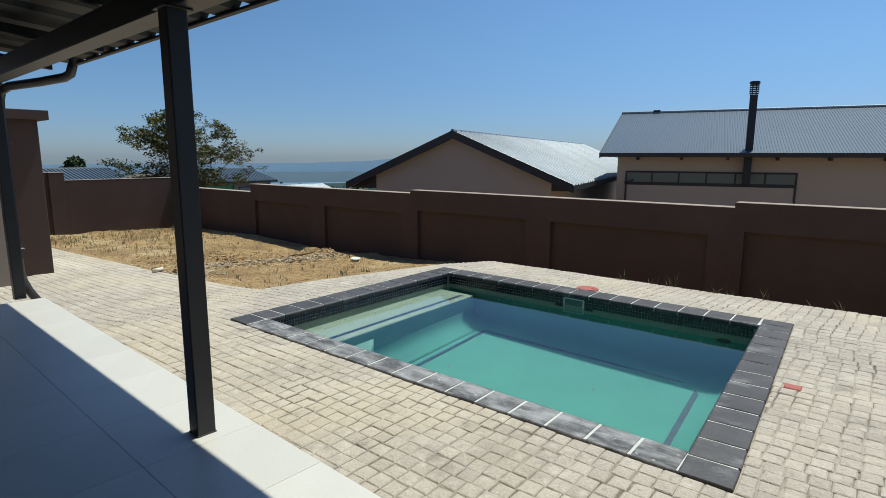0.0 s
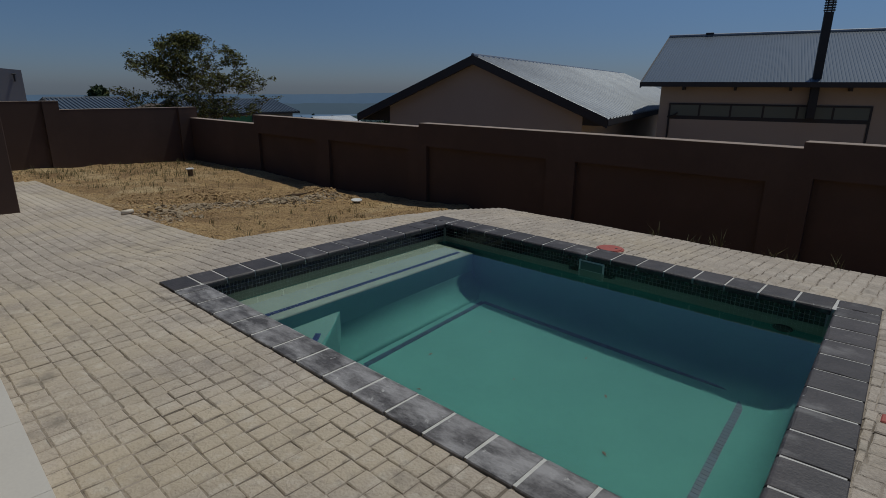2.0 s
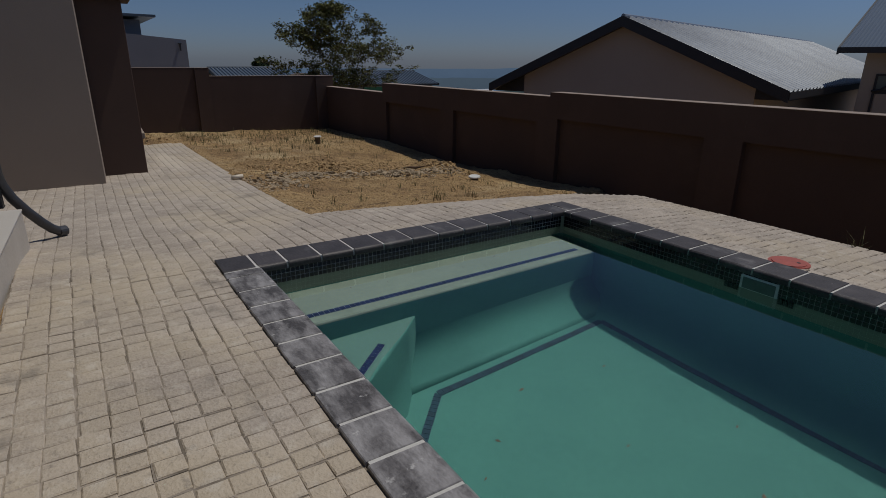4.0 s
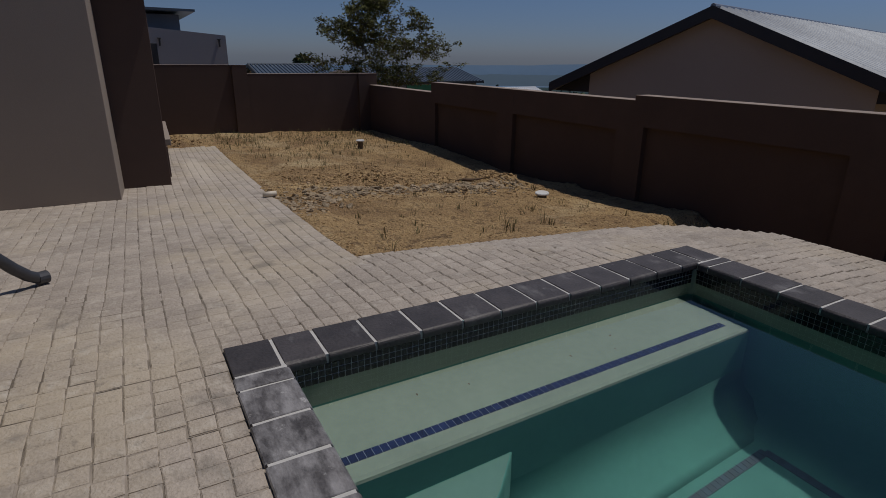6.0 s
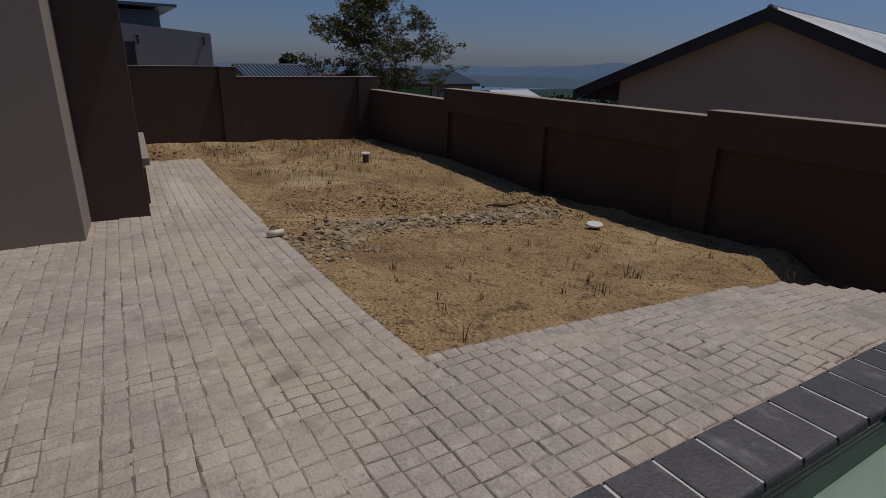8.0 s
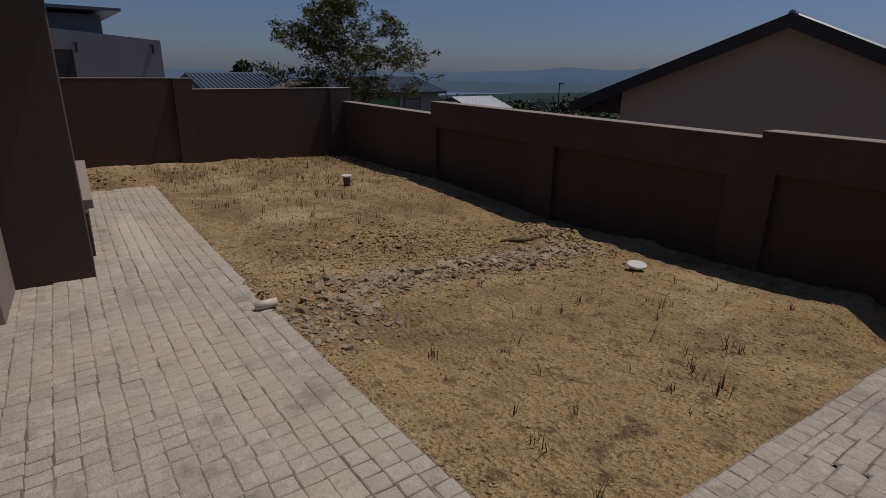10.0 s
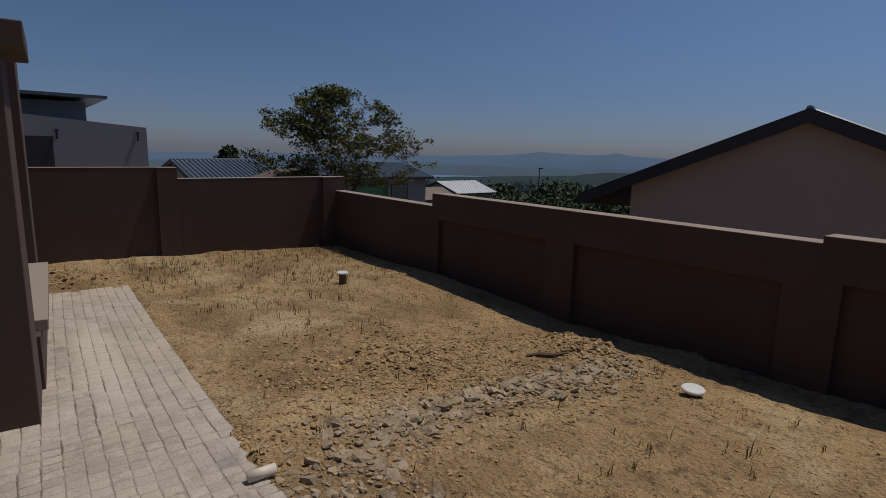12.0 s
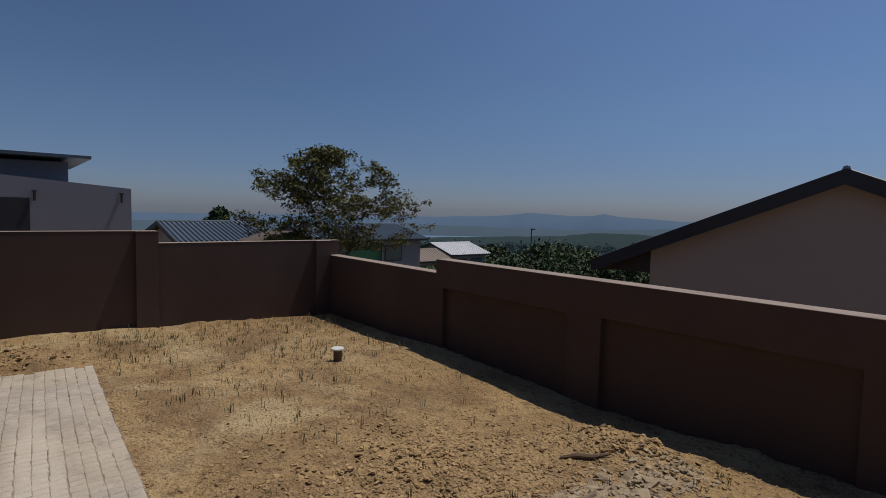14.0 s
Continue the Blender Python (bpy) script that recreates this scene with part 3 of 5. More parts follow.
bm = bmesh.new()
rings = []
for inset, z, r in ((0, -0.06, 0.04), (0, -0.40, 0.06), (0.015, -0.9, 0.14), (0.05, -1.15, 0.22), (0.13, -1.32, 0.28), (0.25, -1.41, 0.30), (0.42, FLOOR_Z, 0.30)):
    rings.append([bm.verts.new((x, y, z)) for x, y in rounded(PX0 + inset, PX1 - inset, PY0 + inset, PY1 - inset, r)])
for a, b in zip(rings, rings[1:]):
    for k in range(len(a)):
        bm.faces.new((a[k], a[(k + 1) % len(a)], b[(k + 1) % len(b)], b[k]))
bm.faces.new(rings[-1])
shell = part("shell", bm, PLASTER, pool, "plaster pool shell with the water's green tint in its colour", True)
# The wall near the surface takes the less water-tinted colour.
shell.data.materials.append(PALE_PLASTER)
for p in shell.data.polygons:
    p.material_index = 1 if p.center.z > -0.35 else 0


def ledge_block(points, top, name, label):
    """A step in the pool with a rounded nose running down to the floor."""
    bm = bmesh.new()
    c = Vector((sum(p[0] for p in points) / len(points), sum(p[1] for p in points) / len(points), 0))
    prev = None
    for grow, z in ((-0.03, top), (-0.008, top - 0.008), (0, top - 0.03), (0.012, top - 0.45), (0.05, FLOOR_Z + 0.10), (0.14, FLOOR_Z - 0.01)):
        ring = []
        for x, y in points:
            v = Vector((x, y, 0)) - c
            p = c + v * (1 + grow / max(v.length, 0.1))
            ring.append(bm.verts.new((p.x, p.y, z)))
        if prev:
            for k in range(len(ring)):
                bm.faces.new((prev[k], prev[(k + 1) % len(ring)], ring[(k + 1) % len(ring)], ring[k]))
        else:
            bm.faces.new(ring)
        prev = ring
    bmesh.ops.recalc_face_normals(bm, faces=bm.faces[:])
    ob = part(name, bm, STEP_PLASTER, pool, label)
    # The step's sides take the deep water tint in their colour.
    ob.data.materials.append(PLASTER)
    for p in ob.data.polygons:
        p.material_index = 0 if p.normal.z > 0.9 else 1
    for p in ob.data.polygons:
        p.use_smooth = p.normal.z < 0.95
    return ob


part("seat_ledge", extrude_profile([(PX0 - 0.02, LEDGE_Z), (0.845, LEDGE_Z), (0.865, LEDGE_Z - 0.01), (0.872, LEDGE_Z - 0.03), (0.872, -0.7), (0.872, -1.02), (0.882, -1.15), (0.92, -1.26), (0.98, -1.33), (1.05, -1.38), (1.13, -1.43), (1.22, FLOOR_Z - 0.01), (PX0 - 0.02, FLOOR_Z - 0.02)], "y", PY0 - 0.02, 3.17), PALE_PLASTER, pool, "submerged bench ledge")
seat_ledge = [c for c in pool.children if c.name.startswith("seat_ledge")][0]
# Below its top the ledge takes the deep water tint in its colour.
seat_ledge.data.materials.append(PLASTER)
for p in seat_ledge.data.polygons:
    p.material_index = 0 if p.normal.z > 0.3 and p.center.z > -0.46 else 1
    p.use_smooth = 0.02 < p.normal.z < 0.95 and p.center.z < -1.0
ledge_block([(0.86, 0.24), (1.68, 0.24), (1.50, 0.48), (1.27, 0.77), (1.03, 1.06), (0.86, 1.24)], -0.72, "corner_step", "submerged corner step")


def tile_strip(name, ax, ay, bx, by, z, width=0.05, mat=MOSAIC_BLUE, rows=1):
    """A line of small mosaic tiles let into the plaster."""
    a, b = Vector((ax, ay, z)), Vector((bx, by, z))
    d = (b - a).normalized()
    s = Vector((-d.y, d.x, 0))
    bm = bmesh.new()
    up = Vector((0, 0, 0.0035))
    bm.faces.new([bm.verts.new(v + up) for v in (a - s * width / 2, b - s * width / 2, b + s * width / 2, a + s * width / 2)])
    n = max(1, round((b - a).length / 0.040))
    for i in range(n):
        p, q = a + (b - a) * ((i + 0.035) / n), a + (b - a) * ((i + 0.965) / n)
        c = [p - s * width / 2, q - s * width / 2, q + s * width / 2, p + s * width / 2]
        top = [bm.verts.new(v + Vector((0, 0, 0.006))) for v in c]
        low = [bm.verts.new(v) for v in c]
        bm.faces.new(top)
        for k in range(4):
            bm.faces.new((low[k], low[(k + 1) % 4], top[(k + 1) % 4], top[k]))
    strip = part(name, bm, mat, pool, "line of dark blue mosaic tiles")
    if mat is MOSAIC_BLUE:
        strip.data.materials.append(MOSAIC_JOINT)
        strip.data.polygons[0].material_index = 1
    return strip


tile_strip("mosaic_line", 0.735, 0.36, 0.735, 3.08, LEDGE_Z)
tile_strip("mosaic_line", 1.44, 0.42, 1.10, 0.82, -0.72)
LINE_Z = FLOOR_Z + 0.001
for ax, ay, bx, by in ((1.28, 1.17, 1.28, 2.87), (1.28, 2.87, 3.92, 2.93), (3.92, 2.93, 3.92, 0.72), (3.92, 0.72, 1.72, 0.72), (1.72, 0.72, 1.28, 1.17)):
    tile_strip("floor_line", ax, ay, bx, by, LINE_Z, 0.055, MOSAIC_DEEP)

# water
bm = bmesh.new()
bm.faces.new([bm.verts.new((x, y, WATER_Z)) for x, y in rounded(PX0 + 0.001, PX1 - 0.001, PY0 + 0.001, PY1 - 0.001, 0.04)])
water = tagged(mesh_object("water", bm, WATER), "clear green still pool water", "water", kind="structure")
water.visible_shadow = False

# mosaic band under the coping
band = part("mosaic_band", bmesh.new(), MOSAIC_JOINT, pool, "dark grout of the mosaic band")
bm = bmesh.new()
for x0, x1, y0, y1 in ((PX0 - 0.03, PX0 + 0.002, PY0, PY1), (PX1 - 0.002, PX1 + 0.03, PY0, PY1), (PX0, PX1, PY0 - 0.03, PY0 + 0.002), (PX0, PX1, PY1 - 0.002, PY1 + 0.03)):
    box(x0, x1, y0, y1, -0.162, -0.045, bm=bm)
bm.to_mesh(band.data)
bm.free()
TILE_P = 0.036


def mosaic_mesh(face):
    """One glazed tile that faces +x, -x, +y or -y."""
    bm = box(-0.005, 0.004, -0.0162, 0.0162, -0.0162, 0.0162, 0.0012)
    bmesh.ops.rotate(bm, verts=bm.verts[:], matrix=Matrix.Rotation(radians(face), 3, "Z"))
    me = bpy.data.meshes.new("mosaic_tile")
    bm.to_mesh(me)
    bm.free()
    me.materials.append(MOSAIC)
    return me


west_tile = mosaic_mesh(0)
rest = bmesh.new()
for row in range(3):
    z = -0.0725 - row * TILE_P
    for i in range(84):
        y = PY0 + 0.03 + i * TILE_P
        ob = new("mosaic_tile", west_tile)
        ob.parent = pool
        ob.location = (PX0 + 0.0005, y, z)
        box(PX1 - 0.0045, PX1 + 0.001, y - 0.0162, y + 0.0162, z - 0.0162, z + 0.0162, bm=rest)
    for i in range(111):
        x = PX0 + 0.03 + i * TILE_P
        box(x - 0.0162, x + 0.0162, PY1 - 0.0045, PY1 + 0.001, z - 0.0162, z + 0.0162, bm=rest)
        box(x - 0.0162, x + 0.0162, PY0 - 0.001, PY0 + 0.0045, z - 0.0162, z + 0.0162, bm=rest)
tagged(part("mosaic_tiles", rest, MOSAIC, pool, "navy glazed mosaic tiles"), kind="stuff")

# skimmer opening in the north side
skim = part("skimmer", box(2.17, 2.45, PY1 - 0.012, PY1 + 0.02, -0.190, -0.064, 0.004), WHITE_PLASTIC, pool, "white plastic skimmer faceplate")
part("skimmer_mouth", box(2.19, 2.43, PY1 - 0.016, PY1 + 0.0, -0.175, -0.078, 0.003), material("skimmer_dark_flap", (0.10, 0.14, 0.13), (0.07, 0.10, 0.09), 0.4), skim, "grey-green skimmer flap")
for x0 in (2.055, 2.455):
    for r in range(3):
        for c in range(3):
            xx = x0 + 0.02 + c * 0.036
            part("skimmer_tile", box(xx - 0.0162, xx + 0.0162, PY1 - 0.016, PY1 - 0.002, -0.198 - r * 0.036, -0.1655 - r * 0.036, 0.002), MOSAIC, pool)
# Dark round inlet on the north wall, no lamp.
part("pool_light", disc(4.05, 0, -0.01, 0.02, 0.075, 20, 0.006), DARK_TRIM, pool, "round dark pool inlet").matrix_world = pose(0, PY1, -0.42, 90, 0, 0)

# the east side of the basin stands askew: everything built so far follows it
def askew(x, y):
    return x + 0.175 * clamp01((x - PX0) / (PX1 - PX0)) * (1 - y / 3.6)


for ob in list(pool.children) + list(skim.children) + [water]:
    if ob.name.startswith("mosaic_tile.") or ob.name == "mosaic_tile" or ob.name.startswith("pool_light"):
        continue
    for v in ob.data.vertices:
        v.co.x = askew(v.co.x, v.co.y)

# coping stones with white joints
part("coping_bed", (lambda b: (box(0.012, PX0 + 0.002, 0.012, 3.588, -0.09, -0.004, bm=b), prism([(pool_east(0.012) - 0.271, 0.012), (pool_east(0.012) - 0.012, 0.012), (pool_east(3.588) - 0.012, 3.588), (pool_east(3.588) - 0.271, 3.588)], -0.09, -0.004, b), box(PX0 - 0.02, PX1 + 0.20, 0.012, PY0, -0.09, -0.0045, bm=b), box(PX0 - 0.02, PX1 + 0.05, PY1, 3.588, -0.09, -0.0045, bm=b), b)[-1])(bmesh.new()), GROUT, pool, "whitish grout joints")


def coping_profile(width):
    """Across a stone: square outside, a rounded nose on the inside (at 'width')."""
    nose = [(width - 0.024 + 0.024 * math.sin(radians(a)), -0.024 + 0.024 * math.cos(radians(a))) for a in (0, 18, 36, 54, 72, 90)]
    return [(0.0, -0.055), (0.0, -0.005), (0.005, 0.0), (width * 0.5, 0.0015)] + nose + [(width, -0.046), (width - 0.008, -0.055)]


def coping(side, a, b, width, mat, joint=0.017):
    """One stone between a and b along a side of the pool, 'inward' being where its nose points."""
    half = (b - a) / 2 - joint / 2
    bm = bmesh.new()
    prof = coping_profile(width)
    cuts = (-half, -half + 0.003, 0.0, half - 0.003, half)
    rings = []
    for k, c in enumerate(cuts):
        end = k in (0, 4)
        rings.append([bm.verts.new((c, p, q - (0.003 if end and q > -0.02 else 0) + (rng.uniform(-0.0012, 0.0012) if q > -0.03 else 0))) for p, q in prof])
    for r0, r1 in zip(rings, rings[1:]):
        for k in range(len(prof)):
            bm.faces.new((r0[k], r0[(k + 1) % len(prof)], r1[(k + 1) % len(prof)], r1[k]))
    bm.faces.new(rings[0][::-1])
    bm.faces.new(rings[-1])
    bmesh.ops.recalc_face_normals(bm, faces=bm.faces[:])
    ob = part("coping_stone", bm, mat, pool)
    mid = (a + b) / 2
    x, y, turn = {"south": (mid, 0.0, 0), "north": (mid, 3.6, 180), "west": (0.0, mid, -90), "east": (pool_east(mid), mid, 90 + 2.78)}[side]
    ob.matrix_world = pose(x, y, rng.uniform(0, 0.001), rng.uniform(-0.15, 0.15), rng.uniform(-0.15, 0.15), turn + rng.uniform(-0.4, 0.4))


rng = random.Random(4)
west_joints = [0.0, 0.244] + [0.466 + 0.269 * k for k in range(11)] + [3.38, 3.6]
east_joints = [0.0, 0.235] + [0.49 + 0.2705 * k for k in range(11)] + [3.40, 3.6]
south_joints = [0.318] + [0.448 + 0.2722 * k for k in range(16)]
north_joints = [0.318] + [0.405 + 0.2635 * k for k in range(15)] + [4.352]
for a, b in zip(west_joints, west_joints[1:]):
    coping("west", a, b, 0.315, COPING)
for a, b in zip(east_joints, east_joints[1:]):
    coping("east", a, b, 0.285, COPING)
for a, b in zip(south_joints, south_joints[1:]):
    coping("south", a, b, 0.268, COPING_WORN, 0.020)
for a, b in zip(north_joints, north_joints[1:]):
    coping("north", a, b, 0.293, COPING)


# ---- the house ----
HOUSE = pose(0, 0, 0, 0, 0, -2.4)
FLOOR_TOP = 0.21
patio = thing("floor", "raised patio floor of cream tiles", "floor", kind="structure", at=HOUSE)
part("slab", box(-1.5, 9.2, -5.4, -1.262, -0.6, FLOOR_TOP - 0.014, 0.006), SLAB, patio, "cream plastered slab edge")


def floor_tile_mesh():
    bm = box(-0.2991, 0.2991, -0.2991, 0.2991, -0.012, 0.0, 0.001)
    me = bpy.data.meshes.new("floor_tile")
    bm.to_mesh(me)
    bm.free()
    me.materials.append(TILE)
    return me


tile_me = floor_tile_mesh()
for i in range(17):
    for j in range(6):
        ob = new("floor_tile", tile_me)
        ob.parent = patio
        ob.location = (-1.2 + i * 0.6, -1.555 - j * 0.6, FLOOR_TOP)
house = thing("house", "single-storey taupe and brown plastered house", "house", kind="structure", at=HOUSE)
part("wall", box(-5.28, 9.4, -5.65, -5.4, -0.6, 3.4, 0.006), TAUPE, house)
part("wall", box(-6.18, -5.28, -5.4, -0.668, -0.8, 3.3, 0.006), TAUPE, house, "taupe plastered wall end")
part("wall", box(-13.0, -6.9, -5.4, -0.5, -1.0, 3.0, 0.006), BROWN, house)
pier = part("pier", box(-6.92, -6.182, -3.0, -0.057, -0.8, 2.28, 0.006), BROWN, house, "dark brown plastered pier")
part("pier_cap", box(-7.06, -6.04, -3.0, 0.085, 2.28, 2.44, 0.008), BROWN, pier, "projecting plaster cap")
part("pier", box(-10.6, -9.9, -0.5, -0.09, -1.0, 2.9, 0.006), BROWN, house, "dark brown plastered pier")
planter = thing("planter_box", "low brown plastered planter with a taupe slab top", "planter", at=HOUSE)
part("body", box(-9.88, -6.95, -0.49, -0.03, -0.9, 0.07, 0.006), BROWN, planter)
part("top_slab", box(-9.89, -7.1, -0.495, 0.03, 0.07, 0.17, 0.006), TAUPE, planter, "taupe plaster slab top")

# patio roof
roof = thing("patio_roof", "black steel patio roof with profiled sheeting", "roof", kind="structure", at=HOUSE)
part("front_beam", box(-1.75, 9.3, -1.50, -1.40, 2.40, 2.55, 0.004), STEEL, roof)
part("beam_flange", box(-1.75, 9.3, -1.52, -1.385, 2.385, 2.398, 0.002), GUTTER_GREY, roof, "grey steel beam flange")
for i in range(8):
    x = -1.6 + i * 1.5
    part("rafter", extrude_profile([(-5.4, 2.92), (-0.95, 2.56), (-0.95, 2.63), (-5.4, 3.0)], "x", x, x + 0.06), STEEL, roof)
for y, z in ((-1.0, 2.635), (-2.1, 2.72), (-3.2, 2.81), (-4.3, 2.90)):
    part("purlin", box(-1.8, 9.3, y - 0.03, y + 0.03, z, z + 0.05, 0.003), STEEL, roof)
fall = Vector((0, 4.77, -0.38))
corrugated("roof_sheet", roof, material("dark_roof_sheet", (0.016, 0.016, 0.018), (0.011, 0.011, 0.013), 0.6, 0.0), (-1.85, -5.42, 3.06), (1, 0, 0), fall, 11.2, fall.length, 0.47, 0.065, label="dark profiled roof sheeting")
# Added strip under the sheet edge, there only to straighten its shadow.
part("eave_batten", box(-1.84, 9.3, -0.70, -0.655, 2.652, 2.672, 0.003), STEEL, roof)
part("ceiling_strip", box(-0.2, 9.0, -3.4, -3.3, 2.80, 2.805), GUTTER_GREY, roof)


def patio_post(x, y):
    p = thing("patio_post", "square black steel patio post standing on the tiled floor", "post", "patio posts", at=HOUSE @ pose(x, y, FLOOR_TOP))
    part("shaft", box(-0.05, 0.05, -0.05, 0.05, 0.0, 2.175, 0.006, segments=2), STEEL, p)
    part("base_plate", box(-0.053, 0.053, -0.053, 0.053, 0.0, 0.008, 0.002), STEEL, p)
    part("head_plate", box(-0.07, 0.07, -0.07, 0.07, 2.165, 2.174, 0.002), STEEL, p)


patio_post(2.575, -1.50)
patio_post(-1.44 - 0.2, -1.44)

pipe = thing("downpipe", "dark grey round steel downpipe with a curved shoe", "downpipe", at=HOUSE)
part("pipe", tube([(-0.80, -0.98, 2.62), (-0.80, -0.98, 2.52), (-0.84, -0.99, 2.45), (-0.92, -1.02, 2.42), (-1.2, -1.15, 2.39), (-1.55, -1.33, 2.36), (-1.66, -1.375, 2.32), (-1.70, -1.39, 2.24), (-1.71, -1.395, 2.1), (-1.71, -1.395, 0.48), (-1.716, -1.38, 0.38), (-1.735, -1.335, 0.26), (-1.775, -1.255, 0.12), (-1.825, -1.175, 0.0), (-1.875, -1.115, -0.08), (-1.915, -1.075, -0.117), (-1.95, -1.035, -0.13)], 0.042, 14), GUTTER_GREY, pipe, "", True)
part("outlet", tube([(-1.915, -1.075, -0.125), (-1.962, -1.020, -0.132)], 0.048, 14), GUTTER_GREY, pipe, "rolled pipe end")
for z in (0.7, 1.8):
    part("bracket", box(-1.765, -1.655, -1.45, -1.34, z, z + 0.03, 0.003), GUTTER_GREY, pipe)


# ---- garden things ----
def soil_top(x, y):
    return ground_level(x, y)


def rock_bm(size, rnd, bm=None, at=(0, 0, 0)):
    """A broken piece of stone: a chipped, flattened lump."""
    bm = bm or bmesh.new()
    made = bmesh.ops.create_icosphere(bm, subdivisions=1, radius=1)
    sx, sy, sz = size * rnd.uniform(0.7, 1.3), size * rnd.uniform(0.5, 1.0), size * rnd.uniform(0.3, 0.6)
    turn = Euler((rnd.uniform(-0.5, 0.5), rnd.uniform(-0.5, 0.5), rnd.uniform(0, 6.3))).to_matrix()
    for v in made["verts"]:
        p = v.co * rnd.uniform(0.70, 1.22)
        v.co = turn @ Vector((p.x * sx, p.y * sy, max(-0.6, min(0.55, p.z)) * sz)) + Vector(at)
    return bm


def strip_x(y):
    return float(np.interp(y, [1.2, 1.6, 2.0, 2.6, 3.2, 4.0, 5.4], [-3.95, -4.15, -4.55, -4.75, -4.85, -4.78, -4.75]))


rnd = random.Random(11)
for i in range(260):
    y = rnd.uniform(1.35, 5.2)
    x = strip_x(y) + rnd.gauss(0, 0.3 if y < 2.1 else 0.13)
    s = rnd.choice((rnd.uniform(0.03, 0.055), rnd.uniform(0.045, 0.095)))
    ob = mesh_object("stone", rock_bm(s, rnd), STONE)
    ob.location = (x, y, soil_top(x, y) + 0.002)
    tagged(ob, "loose broken shale stone lying on sandy soil", "stone", "rubble stones")
verts, faces = [], []
proto = []
for k in range(12):
    b = rock_bm(1.0, rnd)
    b.verts.index_update()
    proto.append(([v.co.copy() for v in b.verts], [[v.index for v in f.verts] for f in b.faces]))
    b.free()


def scatter_rock(x, y, s):
    pv, pf = rnd.choice(proto)
    o = len(verts)
    z = soil_top(x, y) + s * 0.1
    a = rnd.uniform(0, 6.3)
    ca, sa = math.cos(a) * s, math.sin(a) * s
    verts.extend((x + p.x * ca - p.y * sa, y + p.x * sa + p.y * ca, z + p.z * s) for p in pv)
    faces.extend([i + o for i in f] for f in pf)


for i in range(2200):
    y = rnd.uniform(1.28, 5.5)
    x = strip_x(y) + rnd.gauss(0, 0.34 if y < 2.1 else 0.19)
    scatter_rock(x, y, rnd.uniform(0.008, 0.04))
me = bpy.data.meshes.new("rubble")
me.from_pydata(verts, [], faces)
me.materials.append(STONE)
tagged(new("rubble", me), "broken shale chips in a dug strip of soil", "rubble", kind="stuff")
verts, faces = [], []
for i in range(3000):
    x, y = rnd.gauss(-5.9, 0.7), rnd.gauss(3.4, 0.8)
    if y > path_edge(x) + 0.1 and y < 6.2:
        scatter_rock(x, y, rnd.uniform(0.008, 0.035))
for i in range(17000):
    y = rnd.uniform(1.35, 6.2)
    x = rnd.uniform(-13.5, -1.5)
    if y > path_edge(x) + 0.05 and not paved(x, y, 0.05):
        near_strip = abs(x - strip_x(min(y, 5.4)) + 0.5) < 1.3
        scatter_rock(x, y, rnd.uniform(0.04, 0.12) ** 2 * 1.6 * (1.3 if near_strip else 0.8))
for i in range(160):
    x, y = rnd.gauss(-12.2, 0.35), rnd.gauss(0.75, 0.3)
    scatter_rock(x, y, rnd.uniform(0.015, 0.05))
for i in range(220):
    x, y = rnd.gauss(-5.3, 0.35), rnd.gauss(5.4, 0.2)
    scatter_rock(x, y, rnd.uniform(0.012, 0.045))
for i in range(1500):
    x = rnd.uniform(-11.3, -1.4)
    scatter_rock(x, path_edge(x) + abs(rnd.gauss(0.02, 0.06)) + 0.02, rnd.uniform(0.005, 0.018))
me = bpy.data.meshes.new("clods")
me.from_pydata(verts, [], faces)
me.materials.append(CLOD)
tagged(new("clods", me), "dry clods and gravel strewn over sandy soil", "clods", kind="stuff")


def blades(bm, x, y, z, n, height, rnd, spread=0.03):
    for _ in range(n):
        a, lean = rnd.uniform(0, 6.3), rnd.uniform(0.08, 1.0)
        bx, by = x + rnd.gauss(0, spread), y + rnd.gauss(0, spread)
        h, w = height * rnd.uniform(0.5, 1.2), rnd.uniform(0.0025, 0.005)
        d, s = Vector((math.cos(a), math.sin(a), 0)), Vector((-math.sin(a), math.cos(a), 0))
        p0, p1, p2 = Vector((bx, by, z)), Vector((bx, by, z + h * 0.6)) + d * h * lean * 0.3, Vector((bx, by, z + h)) + d * h * lean
        v = [bm.verts.new(p0 - s * w), bm.verts.new(p0 + s * w), bm.verts.new(p1 + s * w * 0.8), bm.verts.new(p1 - s * w * 0.8), bm.verts.new(p2)]
        bm.faces.new(v[:4])
        bm.faces.new((v[3], v[2], v[4]))


bm = bmesh.new()
for i in range(1700):
    x, y = rnd.uniform(-13.9, -6.4), rnd.uniform(1.7, 6.3)
    dens = clamp01((-x - 6.5) / 5) * (0.5 + noise.noise(Vector((x, y, 5)) * 0.8))
    if rnd.random() < dens and not paved(x, y, 0.1):
        blades(bm, x, y, soil_top(x, y) - 0.004, rnd.randint(2, 5), rnd.uniform(0.05, 0.17), rnd, 0.025)
for i in range(150):
    x, y = rnd.uniform(-13.8, -11.6), rnd.uniform(0.3, 6.2)
    blades(bm, x, y, soil_top(x, y) - 0.004, rnd.randint(2, 5), rnd.uniform(0.05, 0.14), rnd, 0.03)
for i in range(110):
    x, y = rnd.uniform(-6.5, -1.6), rnd.uniform(1.7, 5.6)
    if not paved(x, y, 0.1):
        blades(bm, x, y, soil_top(x, y) - 0.004, rnd.randint(2, 6), rnd.uniform(0.04, 0.13), rnd, 0.02)
